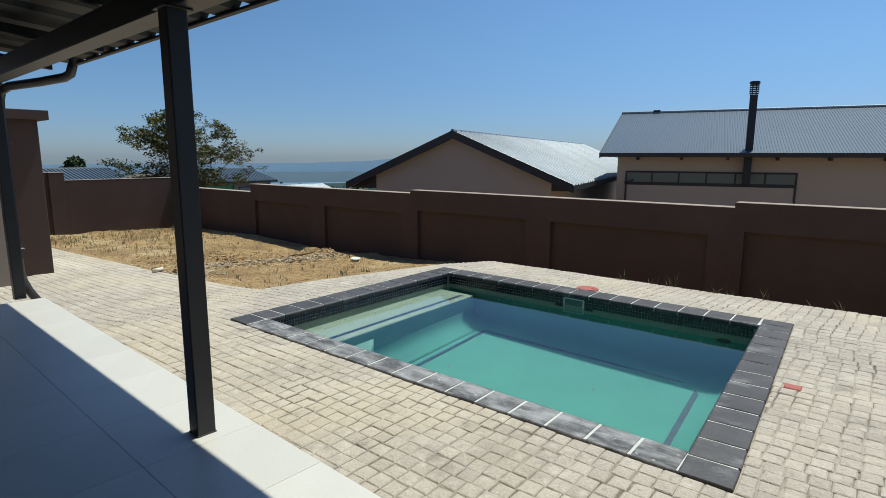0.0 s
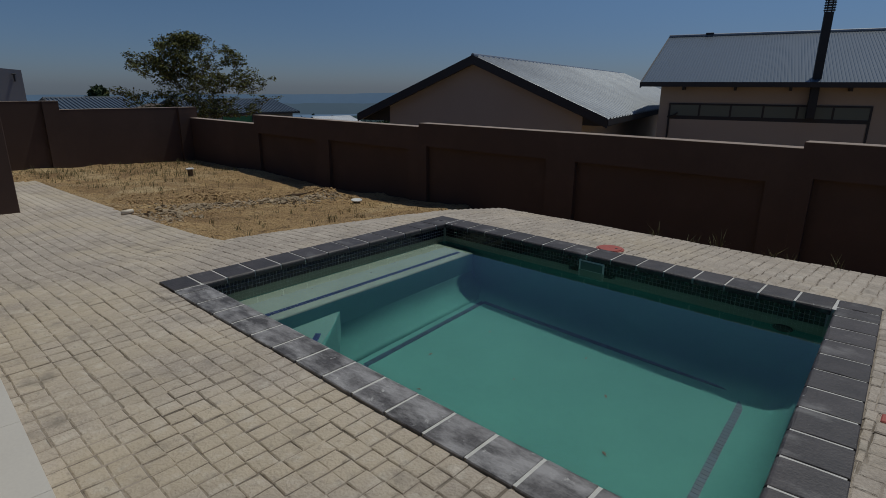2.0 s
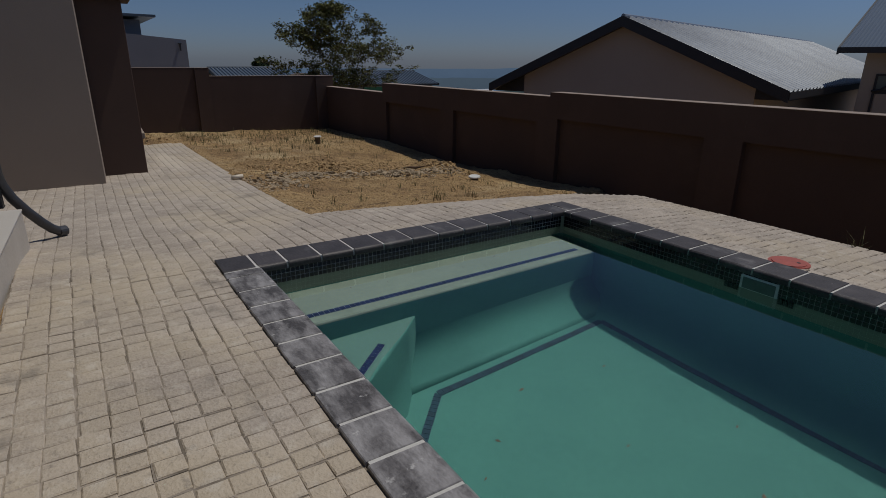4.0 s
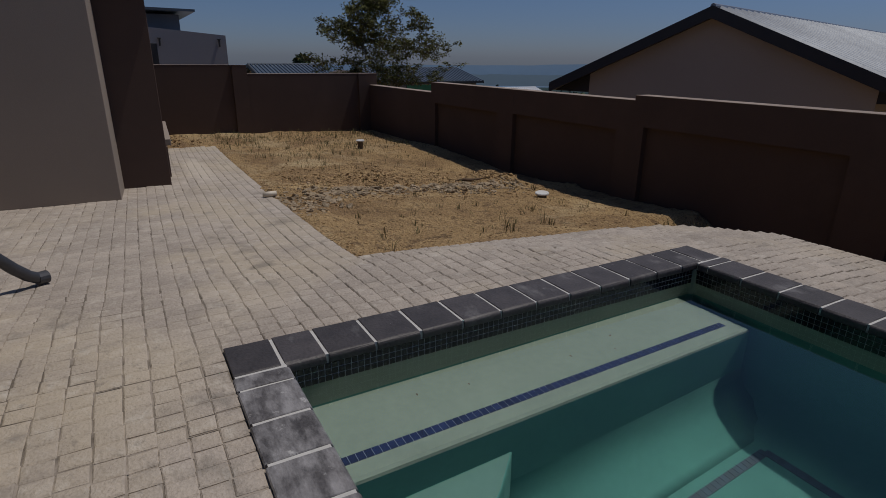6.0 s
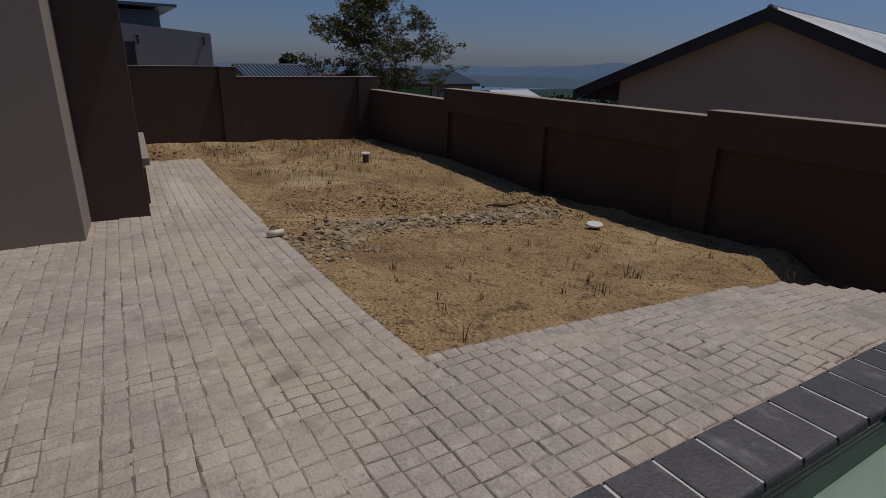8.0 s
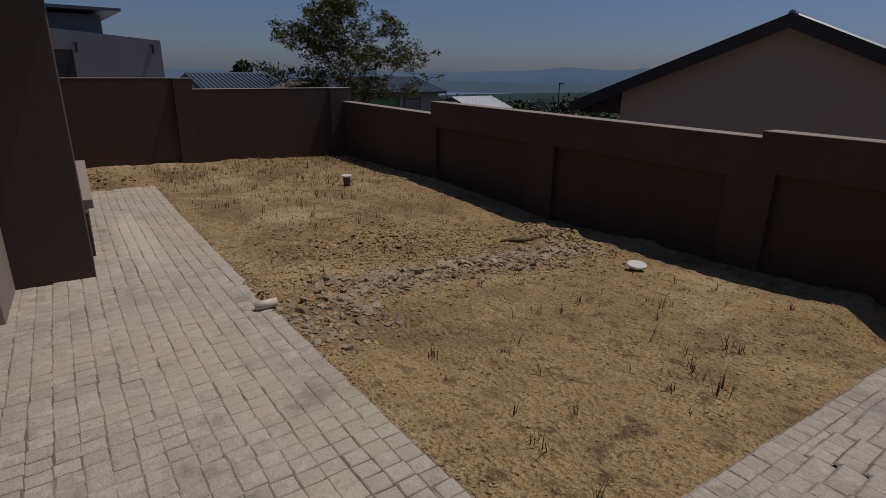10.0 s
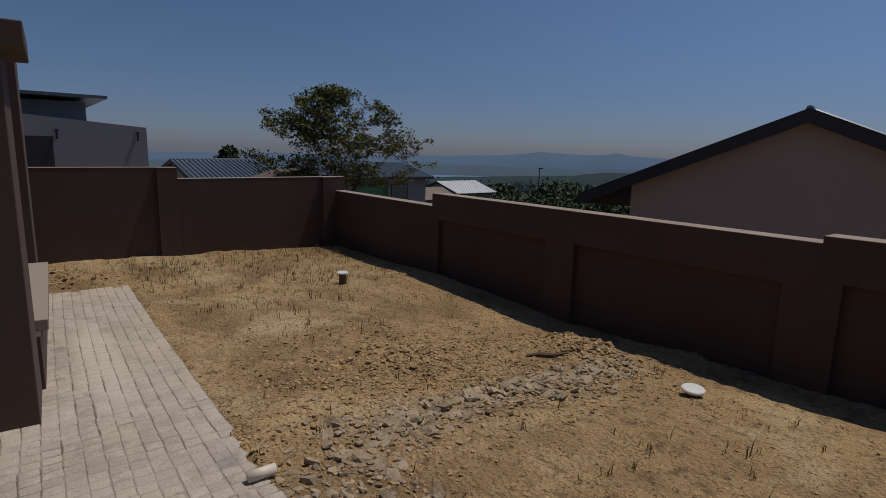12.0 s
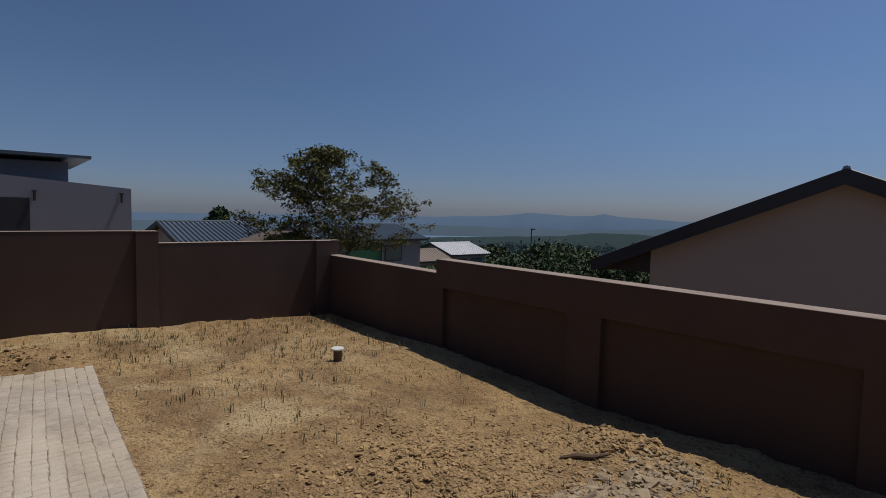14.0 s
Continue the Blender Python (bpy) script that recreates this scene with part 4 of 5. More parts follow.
tagged(mesh_object("grass", bm, GRASS), "sparse dry grass shoots in sandy soil", "grass", kind="stuff")


def weed(x, y, height, n):
    bm = bmesh.new()
    blades(bm, 0, 0, 0, n, height, rnd, 0.035)
    ob = mesh_object("weed", bm, GRASS)
    ob.location = (x, min(y, north_edge(x) + 0.05) if x > -1 else y, soil_top(x, min(y, north_edge(x) + 0.05) if x > -1 else y) - 0.005)
    tagged(ob, "dry grassy weed tuft growing at the paving edge", "weed", "weeds")


for x, y, h, n in ((-1.55, 1.62, 0.16, 6), (-1.9, 1.75, 0.17, 4), (2.3, 5.09, 0.22, 14), (2.75, 5.18, 0.18, 9), (3.0, 5.2, 0.26, 16), (3.6, 5.17, 0.2, 12), (3.75, 5.2, 0.16, 8), (4.15, 5.2, 0.22, 10), (4.7, 5.2, 0.18, 8), (5.0, 5.21, 0.2, 9), (5.5, 5.2, 0.24, 12), (6.1, 5.2, 0.2, 9), (-1.25, 4.95, 0.16, 9), (-0.9, 5.25, 0.15, 8), (-2.6, 3.6, 0.19, 5), (-3.0, 4.4, 0.15, 7), (-1.75, 3.1, 0.16, 4), (-2.1, 3.9, 0.2, 5)):
    weed(x, y, h, n)


def drain_cap(x, y, top, r, height, tilt):
    z0 = soil_top(x, y)
    d = thing("drain_cap", "white round plastic drain cap on a pipe stub in soil", "drain cap", "drain caps", at=pose(x, y, top, tilt, tilt * 0.6, 20))
    part("lid", disc(0, 0, -0.022, 0.0, r, 28, 0.006), WHITE_PLASTIC, d, "white plastic lid")
    part("pipe_stub", disc(0, 0, -height, -0.02, r * 0.66, 24), STUB, d, "muddy brown pipe stub")


drain_cap(-3.93, 5.31, -0.565, 0.11, 0.2, 5)
drain_cap(-9.92, 4.59, -0.46, 0.10, 0.35, 3)
stub = thing("pipe_offcut", "short cream plastic pipe offcut lying beside the path", "pipe", at=pose(-4.46, 1.15, lie1(-4.46, 1.2) + 0.034))
part("tube", tube([(0, 0.0, 0), (0.015, 0.17, 0.008)], 0.035, 16), CREAM_PLASTIC, stub, "", True)
# Shade of the hollow, shown by a dark disc on the closed end.
part("bore", tube([(0.015, 0.169, 0.008), (0.0151, 0.1715, 0.0081)], 0.028, 16), DARK_TRIM, stub, "dark disc for the shade in the pipe's end")
bm = tube([(-5.62, 4.72, -0.62), (-5.5, 4.82, -0.605), (-5.38, 4.92, -0.61), (-5.28, 5.06, -0.60)], [0.02, 0.026, 0.024, 0.012], 7)
for v in bm.verts:
    v.co.z = soil_top(v.co.x, v.co.y) + 0.02 + (v.co.z + 0.61) * 0.9
stick = mesh_object("stick", bm, WOOD)
tagged(stick, "weathered brown stick lying on the soil", "stick")

lid = thing("skimmer_lid", "faded red round skimmer lid set in the paving", "lid", at=pose(2.31, 3.715, lie1(2.31, 3.715) + 0.002))
part("plate", disc(0, 0, -0.01, 0.012, 0.125, 32, 0.005), RED_PLASTIC, lid)
part("rim", disc(0, 0, -0.01, 0.005, 0.145, 32, 0.003), RED_PLASTIC, lid)
# A dark disc on the plate gives the shade of a finger hole.
part("finger_hole", disc(0.06, 0.02, 0.010, 0.0135, 0.014, 12), DARK_TRIM, lid)
tagged(mesh_object("red_paver", box(4.80, 4.915, 1.70, 1.795, lie1(4.8, 1.9) - 0.03, lie1(4.8, 1.9) + 0.007, 0.006), RED_PLASTIC), "single faded red brick paver among grey cobbles", "brick")


def dead_leaf(x, y, z, s):
    bm = bmesh.new()
    pts = [(-s, 0, 0.002), (-0.2 * s, -0.4 * s, 0.006), (s, 0.05 * s, 0.003), (-0.1 * s, 0.45 * s, 0.007)]
    v = [bm.verts.new(p) for p in pts] + [bm.verts.new((p[0], p[1], p[2] - 0.002)) for p in pts]
    bm.faces.new(v[:4])
    bm.faces.new(v[7:3:-1])
    for k in range(4):
        bm.faces.new((v[k], v[k + 4], v[(k + 1) % 4 + 4], v[(k + 1) % 4]))
    ob = mesh_object("dead_leaf", bm, WOOD)
    ob.matrix_world = pose(x, y, z, 0, 0, rnd.uniform(0, 360))
    tagged(ob, "small dark dead leaf lying under water in the pool", "leaf", "dead leaves")


for x, y in ((1.6, 1.7), (1.9, 1.25), (2.1, 1.0), (2.4, 1.9), (3.1, 2.2), (2.9, 1.2), (3.4, 1.6), (1.75, 2.4), (2.7, 2.6)):
    dead_leaf(x, y, FLOOR_Z + 0.001, rnd.uniform(0.012, 0.03))
for x, y in ((0.5, 1.2), (0.55, 1.9), (0.48, 2.3), (0.62, 2.2), (0.45, 0.9)):
    dead_leaf(x, y, LEDGE_Z + 0.001, rnd.uniform(0.008, 0.016))


# ---- trees and shrubs ----
def tree(name, base, targets, rnd, leaf, clump, spread, label, trunk_r, leaf_mat):
    """Branches grow from the trunk to each target and end in twigs with tufts of leaves."""
    t = thing(name, label, "tree", at=pose(*base))
    nodes = [(Vector((0, 0, 0)), trunk_r), (Vector((0.05, 0.05, 0.7)), trunk_r * 0.85), (Vector((0.0, 0.15, 1.35)), trunk_r * 0.75)]
    wood = tube([n[0] for n in nodes], [n[1] for n in nodes], 9)
    wood = tube([(0.1, -0.5, 0), (0.05, -0.75, 0.8), (0.0, -0.9, 1.6)], [trunk_r * 0.7, trunk_r * 0.55, trunk_r * 0.45], 7, wood)
    nodes.append((Vector((0.0, -0.9, 1.6)), trunk_r * 0.45))
    leaves_v, leaves_f = [], []
    for p in sorted(targets, key=lambda q: (q - Vector((0, 0, 1.3))).length):
        a, r = min(nodes[1:], key=lambda n: (n[0] - p).length + max(0, n[0].z - p.z + 0.1) * 1.2)
        m = (a + p) / 2 + Vector((rnd.uniform(-0.12, 0.12), rnd.uniform(-0.12, 0.12), -0.06 + rnd.uniform(-0.08, 0.12)))
        r1 = max(0.014, r * 0.72)
        tube([a, m, p], [r1, max(0.010, r1 * 0.78), max(0.008, r1 * 0.6)], 5, wood, False)
        nodes += [(m, r1 * 0.85), (p, r1 * 0.7)]
        tips = [p]
        for _ in range(4):
            start = m.lerp(p, rnd.uniform(0.3, 1.0))
            tip = start + Vector((rnd.gauss(0, 0.17), rnd.gauss(0, 0.17), rnd.uniform(-0.06, 0.20)))
            tube([start, tip], [0.008, 0.004], 3, wood, False)
            tips.append(tip)
        for tip in tips:
            for _ in range(rnd.randint(clump // 2, clump)):
                c = tip + Vector((rnd.gauss(0, spread), rnd.gauss(0, spread), rnd.gauss(0, spread * 0.6)))
                e = Euler((rnd.uniform(-0.9, 0.9), rnd.uniform(-0.9, 0.9), rnd.uniform(0, 6.3))).to_matrix()
                s = leaf * rnd.uniform(0.6, 1.3)
                o = len(leaves_v)
                for q in ((-s, 0, 0), (-0.1 * s, -0.46 * s, 0.10 * s), (s, 0, -0.15 * s), (-0.1 * s, 0.46 * s, 0.10 * s)):
                    leaves_v.append(c + e @ Vector(q))
                leaves_f += [(o, o + 1, o + 2), (o, o + 2, o + 3)]
    part("trunk", wood, BARK, t, "grey-brown trunk and branches", True)
    me = bpy.data.meshes.new("crown")
    me.from_pydata(leaves_v, [], leaves_f)
    me.materials.append(leaf_mat)
    ob = tagged(new("crown", me), "sparse olive-green leaves with gaps of sky")
    ob.parent = t


rnd = random.Random(21)
targets = []
HEIGHTS = [1.7, 2.15, 2.55, 2.95, 3.4, 3.9, 4.4, 4.65, 4.9]
while len(targets) < 330:
    z = rnd.uniform(1.75, 4.85)
    one = float(np.interp(z, HEIGHTS, [2.4, 3.3, 3.8, 3.5, 2.4, 2.7, 2.5, 1.4, 0.4]))
    two = float(np.interp(z, HEIGHTS, [2.3, 3.1, 3.1, 2.6, 2.9, 2.1, 1.2, 0.8, 0.5]))
    across, deep = rnd.uniform(-one, two), rnd.uniform(-0.6, 0.6) * (one + two) / 2
    if abs(deep) > 1.6 * (1 - abs(across) / 3.8) + 0.2:
        continue
    if noise.noise(Vector((across * 0.55, deep * 0.5, z * 1.5))) > -0.17:
        targets.append(Vector((0.61 * across - 0.79 * deep, 0.79 * across + 0.61 * deep, z)))
tree("tree", (-18.6, 9.05, -1.35), targets, rnd, 0.066, 13, 0.085, "spreading sparse-leaved tree behind the boundary wall", 0.16, LEAF)


def bush(name, x, y, z, r, h, n, label, rnd, leaf=0.16):
    t = thing(name, label, "bush", "bushes", at=pose(x, y, z))
    wood = bmesh.new()
    lv, lf = [], []
    for k in range(7):
        a = rnd.uniform(0, 6.3)
        tip = Vector((math.cos(a) * r * 0.45, math.sin(a) * r * 0.45, h * rnd.uniform(0.4, 0.65)))
        tube([(0, 0, 0), tip * 0.5 + Vector((0, 0, 0.1 * h)), tip], [0.07, 0.05, 0.015], 5, wood, False)
    lobes = [(Vector((rnd.uniform(-0.6, 0.6) * r, rnd.uniform(-0.6, 0.6) * r, h * rnd.uniform(0.25, 0.75))), r * rnd.uniform(0.3, 0.55)) for _ in range(9)]
    for _ in range(n):
        c, lr = rnd.choice(lobes)
        d = Vector((rnd.gauss(0, 1), rnd.gauss(0, 1), rnd.gauss(0, 0.7))).normalized() * lr * rnd.uniform(0.5, 1.1)
        p = c + d
        p.z = max(0.02, p.z)
        e = Euler((rnd.uniform(-1.2, 1.2), rnd.uniform(-1.2, 1.2), rnd.uniform(0, 6.3))).to_matrix()
        s = leaf * rnd.uniform(0.6, 1.4)
        o = len(lv)
        for q in ((-s, 0, 0), (0, -0.45 * s, 0.05), (s, 0, 0), (0, 0.45 * s, 0.05)):
            lv.append(p + e @ Vector(q))
        lf += [(o, o + 1, o + 2), (o, o + 2, o + 3)]
    part("stems", wood, BARK, t)
    me = bpy.data.meshes.new("foliage")
    me.from_pydata(lv, [], lf)
    me.materials.append(LEAF_FAR)
    ob = new("foliage", me)
    ob.parent = t


for x, y, r, h, n in ((-45, 13.5, 2.0, 7.9, 2200), (-31, 23.5, 1.6, 1.9, 700), (-29, 26.5, 2.0, 2.2, 900), (-26, 25.6, 1.5, 2.0, 800), (-23.5, 25.8, 1.7, 1.9, 800), (-21, 25.4, 1.4, 1.7, 700), (-34, 33, 2.4, 2.4, 900), (-31, 31, 2.0, 2.6, 900), (-30, 35, 2.4, 2.6, 900), (-26, 33, 2.2, 2.4, 900), (-36, 36, 2.6, 2.3, 900), (-33, 40, 2.6, 2.5, 900), (-28, 38, 2.5, 2.3, 900), (-44, 52, 3.5, 3.0, 900), (-38, 55, 3.5, 3.2, 900), (-50, 46, 3.2, 3.0, 800), (-24, 18.5, 1.0, 1.9, 500), (-20, 30, 1.8, 2.0, 700), (-25, 22.5, 1.3, 2.1, 700), (-27, 24, 1.2, 2.0, 600), (-22, 23, 1.3, 2.0, 700), (-19.5, 22.5, 1.2, 1.9, 700), (-18, 20.5, 1.1, 1.9, 600), (-56, 40, 3.0, 3.0, 800), (-60, 75, 5, 4, 900), (-75, 85, 6, 5, 900), (-90, 80, 6, 5, 900)):
    bush("bush", x, y, far_level(math.hypot(x, y)) - 0.05, r, h, 3 * n, "dark green leafy bush on the slope below the walls", rnd, 0.05 + 0.015 * r + 0.003 * math.hypot(x, y))


def far_woods(name, near, far, count, size, flakes, mat, seed):
    """Scattered woodland on the slopes, each tree a ragged tuft of leafy flakes."""
    r = random.Random(seed)
    lv, lf = [], []
    for _ in range(count):
        d = near * (far / near) ** r.random()
        a = radians(r.uniform(-20, 110))
        x, y = -d * math.cos(a), d * math.sin(a)
        if noise.noise(Vector((x, y, seed)) * 0.02) < -0.15:
            continue
        z, w = far_level(d), size * r.uniform(0.6, 1.5) * (d / near) ** 0.35
        for _ in range(flakes):
            c = Vector((x + r.gauss(0, 0.5) * w, y + r.gauss(0, 0.5) * w, z + w * abs(r.gauss(0.45, 0.3))))
            e = Euler((r.uniform(-1.2, 1.2), r.uniform(-1.2, 1.2), r.uniform(0, 6.3))).to_matrix()
            o = len(lv)
            for q in ((-1, 0, 0), (0, -0.6, 0.2), (1, 0, 0), (0, 0.6, 0.2)):
                lv.append(c + e @ Vector(q) * w * 0.9 / flakes ** 0.5)
            lf += [(o, o + 1, o + 2), (o, o + 2, o + 3)]
    me = bpy.data.meshes.new(name)
    me.from_pydata(lv, [], lf)
    me.materials.append(mat)
    tagged(new(name, me), "dark green woodland scattered over the slopes of the valley", "woodland", kind="stuff")


far_woods("woodland", 65, 200, 700, 1.7, 110, LEAF_FAR, 5)
# The farther trees share the slope's haze colour and glow.
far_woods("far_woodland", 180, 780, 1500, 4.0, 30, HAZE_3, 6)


# ---- neighbouring buildings ----
def fascia(a, b, width, thick, mat, parent, name="fascia"):
    """A board between two points, standing upright."""
    a, b = Vector(a), Vector(b)
    d = b - a
    s = Vector((-d.y, d.x, 0))
    s = (s.normalized() if s.length > 1e-6 else Vector((0, 1, 0))) * thick / 2
    up = Vector((0, 0, width))
    bm = bmesh.new()
    v = [bm.verts.new(p) for p in (a - s - up, b - s - up, b - s, a - s, a + s - up, b + s - up, b + s, a + s)]
    for f in ((0, 1, 2, 3), (7, 6, 5, 4), (0, 4, 5, 1), (3, 2, 6, 7), (0, 3, 7, 4), (1, 5, 6, 2)):
        bm.faces.new([v[i] for i in f])
    bmesh.ops.recalc_face_normals(bm, faces=bm.faces[:])
    return part(name, bm, mat, parent)


def window(parent, x0, x1, y, z0, z1, panes, frame_mat):
    """A framed window in a wall that faces -y."""
    w = part("window", box(x0, x1, y - 0.03, y - 0.005, z1 - 0.05, z1, 0.004), frame_mat, parent, "dark aluminium window frame")
    part("sill", box(x0, x1, y - 0.03, y - 0.005, z0, z0 + 0.05, 0.004), frame_mat, w)
    xs = [x0 + (x1 - x0) * i / panes for i in range(panes + 1)]
    for x in xs:
        part("mullion", box(x - 0.025, x + 0.025, y - 0.032, y - 0.004, z0 + 0.002, z1 - 0.002, 0.003), frame_mat, w)
    for a, b in zip(xs, xs[1:]):
        if panes > 1:
            part("pane", box(a + 0.025, b - 0.025, y - 0.016, y - 0.010, z0 + 0.05, z1 - 0.05), GLASS, w)
    return w


# gabled house beyond the wall, its ridge running back from the origin of its own axes
gable_house = thing("gable_house", "beige plastered house with a zinc sheet gable roof", "house", at=pose(-5.018, 10.197, 0, 0, 0, 14))
AZ, SL, DEEP = 2.43, 0.418, 19.5
WALL_L, WALL_R = -2.80, 2.95
part("wall", extrude_profile([(WALL_L, -1.6), (WALL_R, -1.6), (WALL_R, AZ - SL * WALL_R - 0.12), (0, AZ - 0.16), (WALL_L, AZ + SL * WALL_L - 0.12)], "y", 0.25, DEEP - 0.3), BEIGE, gable_house)
for ex in (-3.80, 3.62):
    low = AZ - SL * abs(ex)
    run = Vector((ex, 0, -SL * abs(ex)))
    corrugated("roof_sheet", gable_house, ROOF_ZINC, (0, 0.02, AZ), (0, 1, 0), run, DEEP, run.length, 0.36, 0.045, label="zinc profiled roof sheeting")
    fascia((0, 0, AZ + 0.02), (ex, 0, low + 0.02), 0.23, 0.04, DARK_TRIM, gable_house)
    fascia((ex, 0, low - 0.005), (ex, DEEP, low - 0.005), 0.14, 0.05, DARK_TRIM, gable_house, "gutter")
    part("soffit", extrude_profile([(0, AZ - 0.15), (ex, low - 0.15), (ex, low - 0.17), (0, AZ - 0.17)], "y", 0.02, DEEP - 0.02), DARK_TRIM, gable_house)
    inner = WALL_L if ex < 0 else WALL_R
    part("eave_box", extrude_profile([(ex * 0.995, low - 0.18), (inner, low - 0.18), (inner, AZ - SL * abs(inner) - 0.18), (ex * 0.995, low - 0.165)], "y", 0.27, DEEP - 0.1), DARK_TRIM, gable_house)
part("ridge_cap", tube([(0, 0, AZ + 0.01), (0, DEEP, AZ + 0.01)], 0.055, 8), ROOF_ZINC, gable_house)

# long house with the chimney
long_house = thing("long_house", "beige house with a grey sheet roof and black chimney", "house", at=pose(-2.28, 14.5, 0, 0, 0, 14) @ pose(2.42, -14.5, 0))
EY, EZ, RY, RZ = 14.5, 1.80, 19.3, 3.38
part("wall", box(-1.92, 14.0, 15.05, 23.4, -1.8, 1.92, 0.01), BEIGE, long_house)
part("gable_wall", extrude_profile([(15.05, 1.90), (23.4, 1.90), (RY, RZ - 0.12)], "x", -1.92, -1.75), BEIGE, long_house)
run = Vector((0, EY - RY, EZ - RZ))
corrugated("roof_sheet", long_house, ROOF_GREY, (-2.42, RY, RZ), (1, 0, 0), run, 16.6, run.length, 0.08, 0.009, label="grey corrugated roof sheeting")
corrugated("roof_sheet", long_house, ROOF_GREY, (-2.42, RY, RZ), (1, 0, 0), Vector((0, RY - EY, EZ - RZ)), 16.6, run.length, 0.11, 0.02)
fascia((-2.42, EY, EZ + 0.02), (14.2, EY, EZ + 0.02), 0.13, 0.05, DARK_TRIM, long_house, "gutter")
fascia((-2.42, EY, EZ + 0.01), (-2.42, RY, RZ + 0.01), 0.15, 0.04, DARK_TRIM, long_house)
fascia((-2.42, RY, RZ + 0.01), (-2.42, 2 * RY - EY, EZ + 0.01), 0.15, 0.04, DARK_TRIM, long_house)
part("ridge_cap", tube([(-2.42, RY, RZ + 0.02), (14.2, RY, RZ + 0.02)], 0.06, 8), ROOF_ZINC, long_house)
part("ridge_vent", box(-1.25, -1.0, RY - 0.08, RY + 0.08, RZ + 0.05, RZ + 0.11, 0.01), DARK_TRIM, long_house)
part("soffit", box(-2.40, 14.1, EY + 0.03, 15.05, EZ - 0.10, EZ - 0.08), DARK_TRIM, long_house)
for i in range(12):
    part("rafter_end", box(-1.3 + i * 1.3, -1.24 + i * 1.3, EY + 0.1, 15.04, EZ - 0.20, EZ - 0.10, 0.003), DARK_TRIM, long_house)
window(long_house, -1.62, 3.18, 15.05, 0.84, 1.24, 6, DARK_TRIM)
lower = window(long_house, -1.62, 3.18, 15.05, -0.9, 0.84, 1, DARK_TRIM)
part("blind", box(-1.57, 3.13, 15.025, 15.033, -0.85, 0.79), BEIGE, lower, "beige panel across the lower window")
part("wall_pipe", tube([(-1.66, 14.98, 0.85), (-1.5, 14.95, 0.88), (-1.38, 14.95, 0.97)], 0.025, 8), DARK_TRIM, long_house)
flue = part("flue", box(1.77, 1.97, 14.76, 14.96, 0.9, 3.50, 0.01), STEEL, long_house, "black steel chimney flue")
for z in (3.53, 3.59, 3.65, 3.71, 3.77):
    part("cowl_ring", disc(1.87, 14.86, z, z + 0.022, 0.13, 16), STEEL, flue)
for k in range(6):
    a = k * math.tau / 6
    part("cowl_bar", tube([(1.87 + 0.1 * math.cos(a), 14.86 + 0.1 * math.sin(a), 3.49), (1.87 + 0.1 * math.cos(a), 14.86 + 0.1 * math.sin(a), 3.82)], 0.01, 5), STEEL, flue)
part("cowl_cap", disc(1.87, 14.86, 3.815, 3.89, 0.14, 20, 0.015), STEEL, flue)

# grey modern house beyond the west wall
grey_house = thing("grey_house", "grey plastered modern house with a flat overhanging roof", "house")
part("wall", extrude_profile([(-6.0, -3.0), (3.4, -3.0), (3.4, 2.11), (0.5, 2.36), (-6.0, 2.9)], "x", -26.0, -20.0), GREY_WALL, grey_house)
part("upper_wall", box(-25.5, -20.8, -6.0, 2.0, 2.0, 2.80, 0.01), GREY_WALL, grey_house)
part("roof", extrude_profile([(-7, 2.94), (2.47, 2.87), (2.47, 2.95), (-7, 3.03)], "x", -26.3, -20.02), ROOF_GREY, grey_house, "flat grey overhanging roof")
# The wall has no hole: a charcoal panel gives the opening's shade.
opening = part("opening", box(-20.03, -19.985, -3.0, 1.10, 0.4, 1.80, 0.004), DARK_TRIM, grey_house, "flat dark panel in place of a shaded opening")
for y in (1.2, 3.15):
    lamp = part("wall_spout", box(-19.99, -19.86, y - 0.05, y + 0.05, 1.95, 1.99, 0.004), DARK_TRIM, grey_house)
    part("spout_pipe", tube([(-19.9, y, 1.96), (-19.9, y, 1.72)], 0.03, 8), DARK_TRIM, grey_house)


def small_house(name, x0, x1, y0, y1, eave, rise, ground, wall_mat, roof_mat, label, pitch=0.25):
    """A far house with its ridge along y."""
    h = thing(name, label, "house", "far houses")
    mid = (x0 + x1) / 2
    part("wall", extrude_profile([(x0 + 0.4, ground), (x1 - 0.4, ground), (x1 - 0.4, eave - 0.02), (mid, eave + rise - 0.12), (x0 + 0.4, eave - 0.02)], "y", y0 + 0.3, y1 - 0.3), wall_mat, h)
    for ex in (x0, x1):
        run = Vector((ex - mid, 0, -rise))
        corrugated("roof_sheet", h, roof_mat, (mid, y0, eave + rise), (0, 1, 0), run, y1 - y0, run.length, pitch, 0.05)
        for yy in (y0, y1):
            fascia((mid, yy, eave + rise + 0.02), (ex, yy, eave + 0.02), 0.16, 0.05, DARK_TRIM, h)
        fascia((ex, y0, eave), (ex, y1, eave), 0.12, 0.06, DARK_TRIM, h, "gutter")
    part("ridge_cap", tube([(mid, y0, eave + rise), (mid, y1, eave + rise)], 0.07, 6), roof_mat, h)
    for k in range(2):
        yy = y0 + (y1 - y0) * (0.3 + 0.4 * k)
        w = part("window", box(x1 - 0.41, x1 - 0.37, yy - 0.6, yy + 0.6, eave - 1.3, eave - 0.4, 0.005), DARK_TRIM, h, "small dark window")
        part("pane", box(x1 - 0.372, x1 - 0.362, yy - 0.54, yy + 0.54, eave - 1.24, eave - 0.46), GLASS, w)


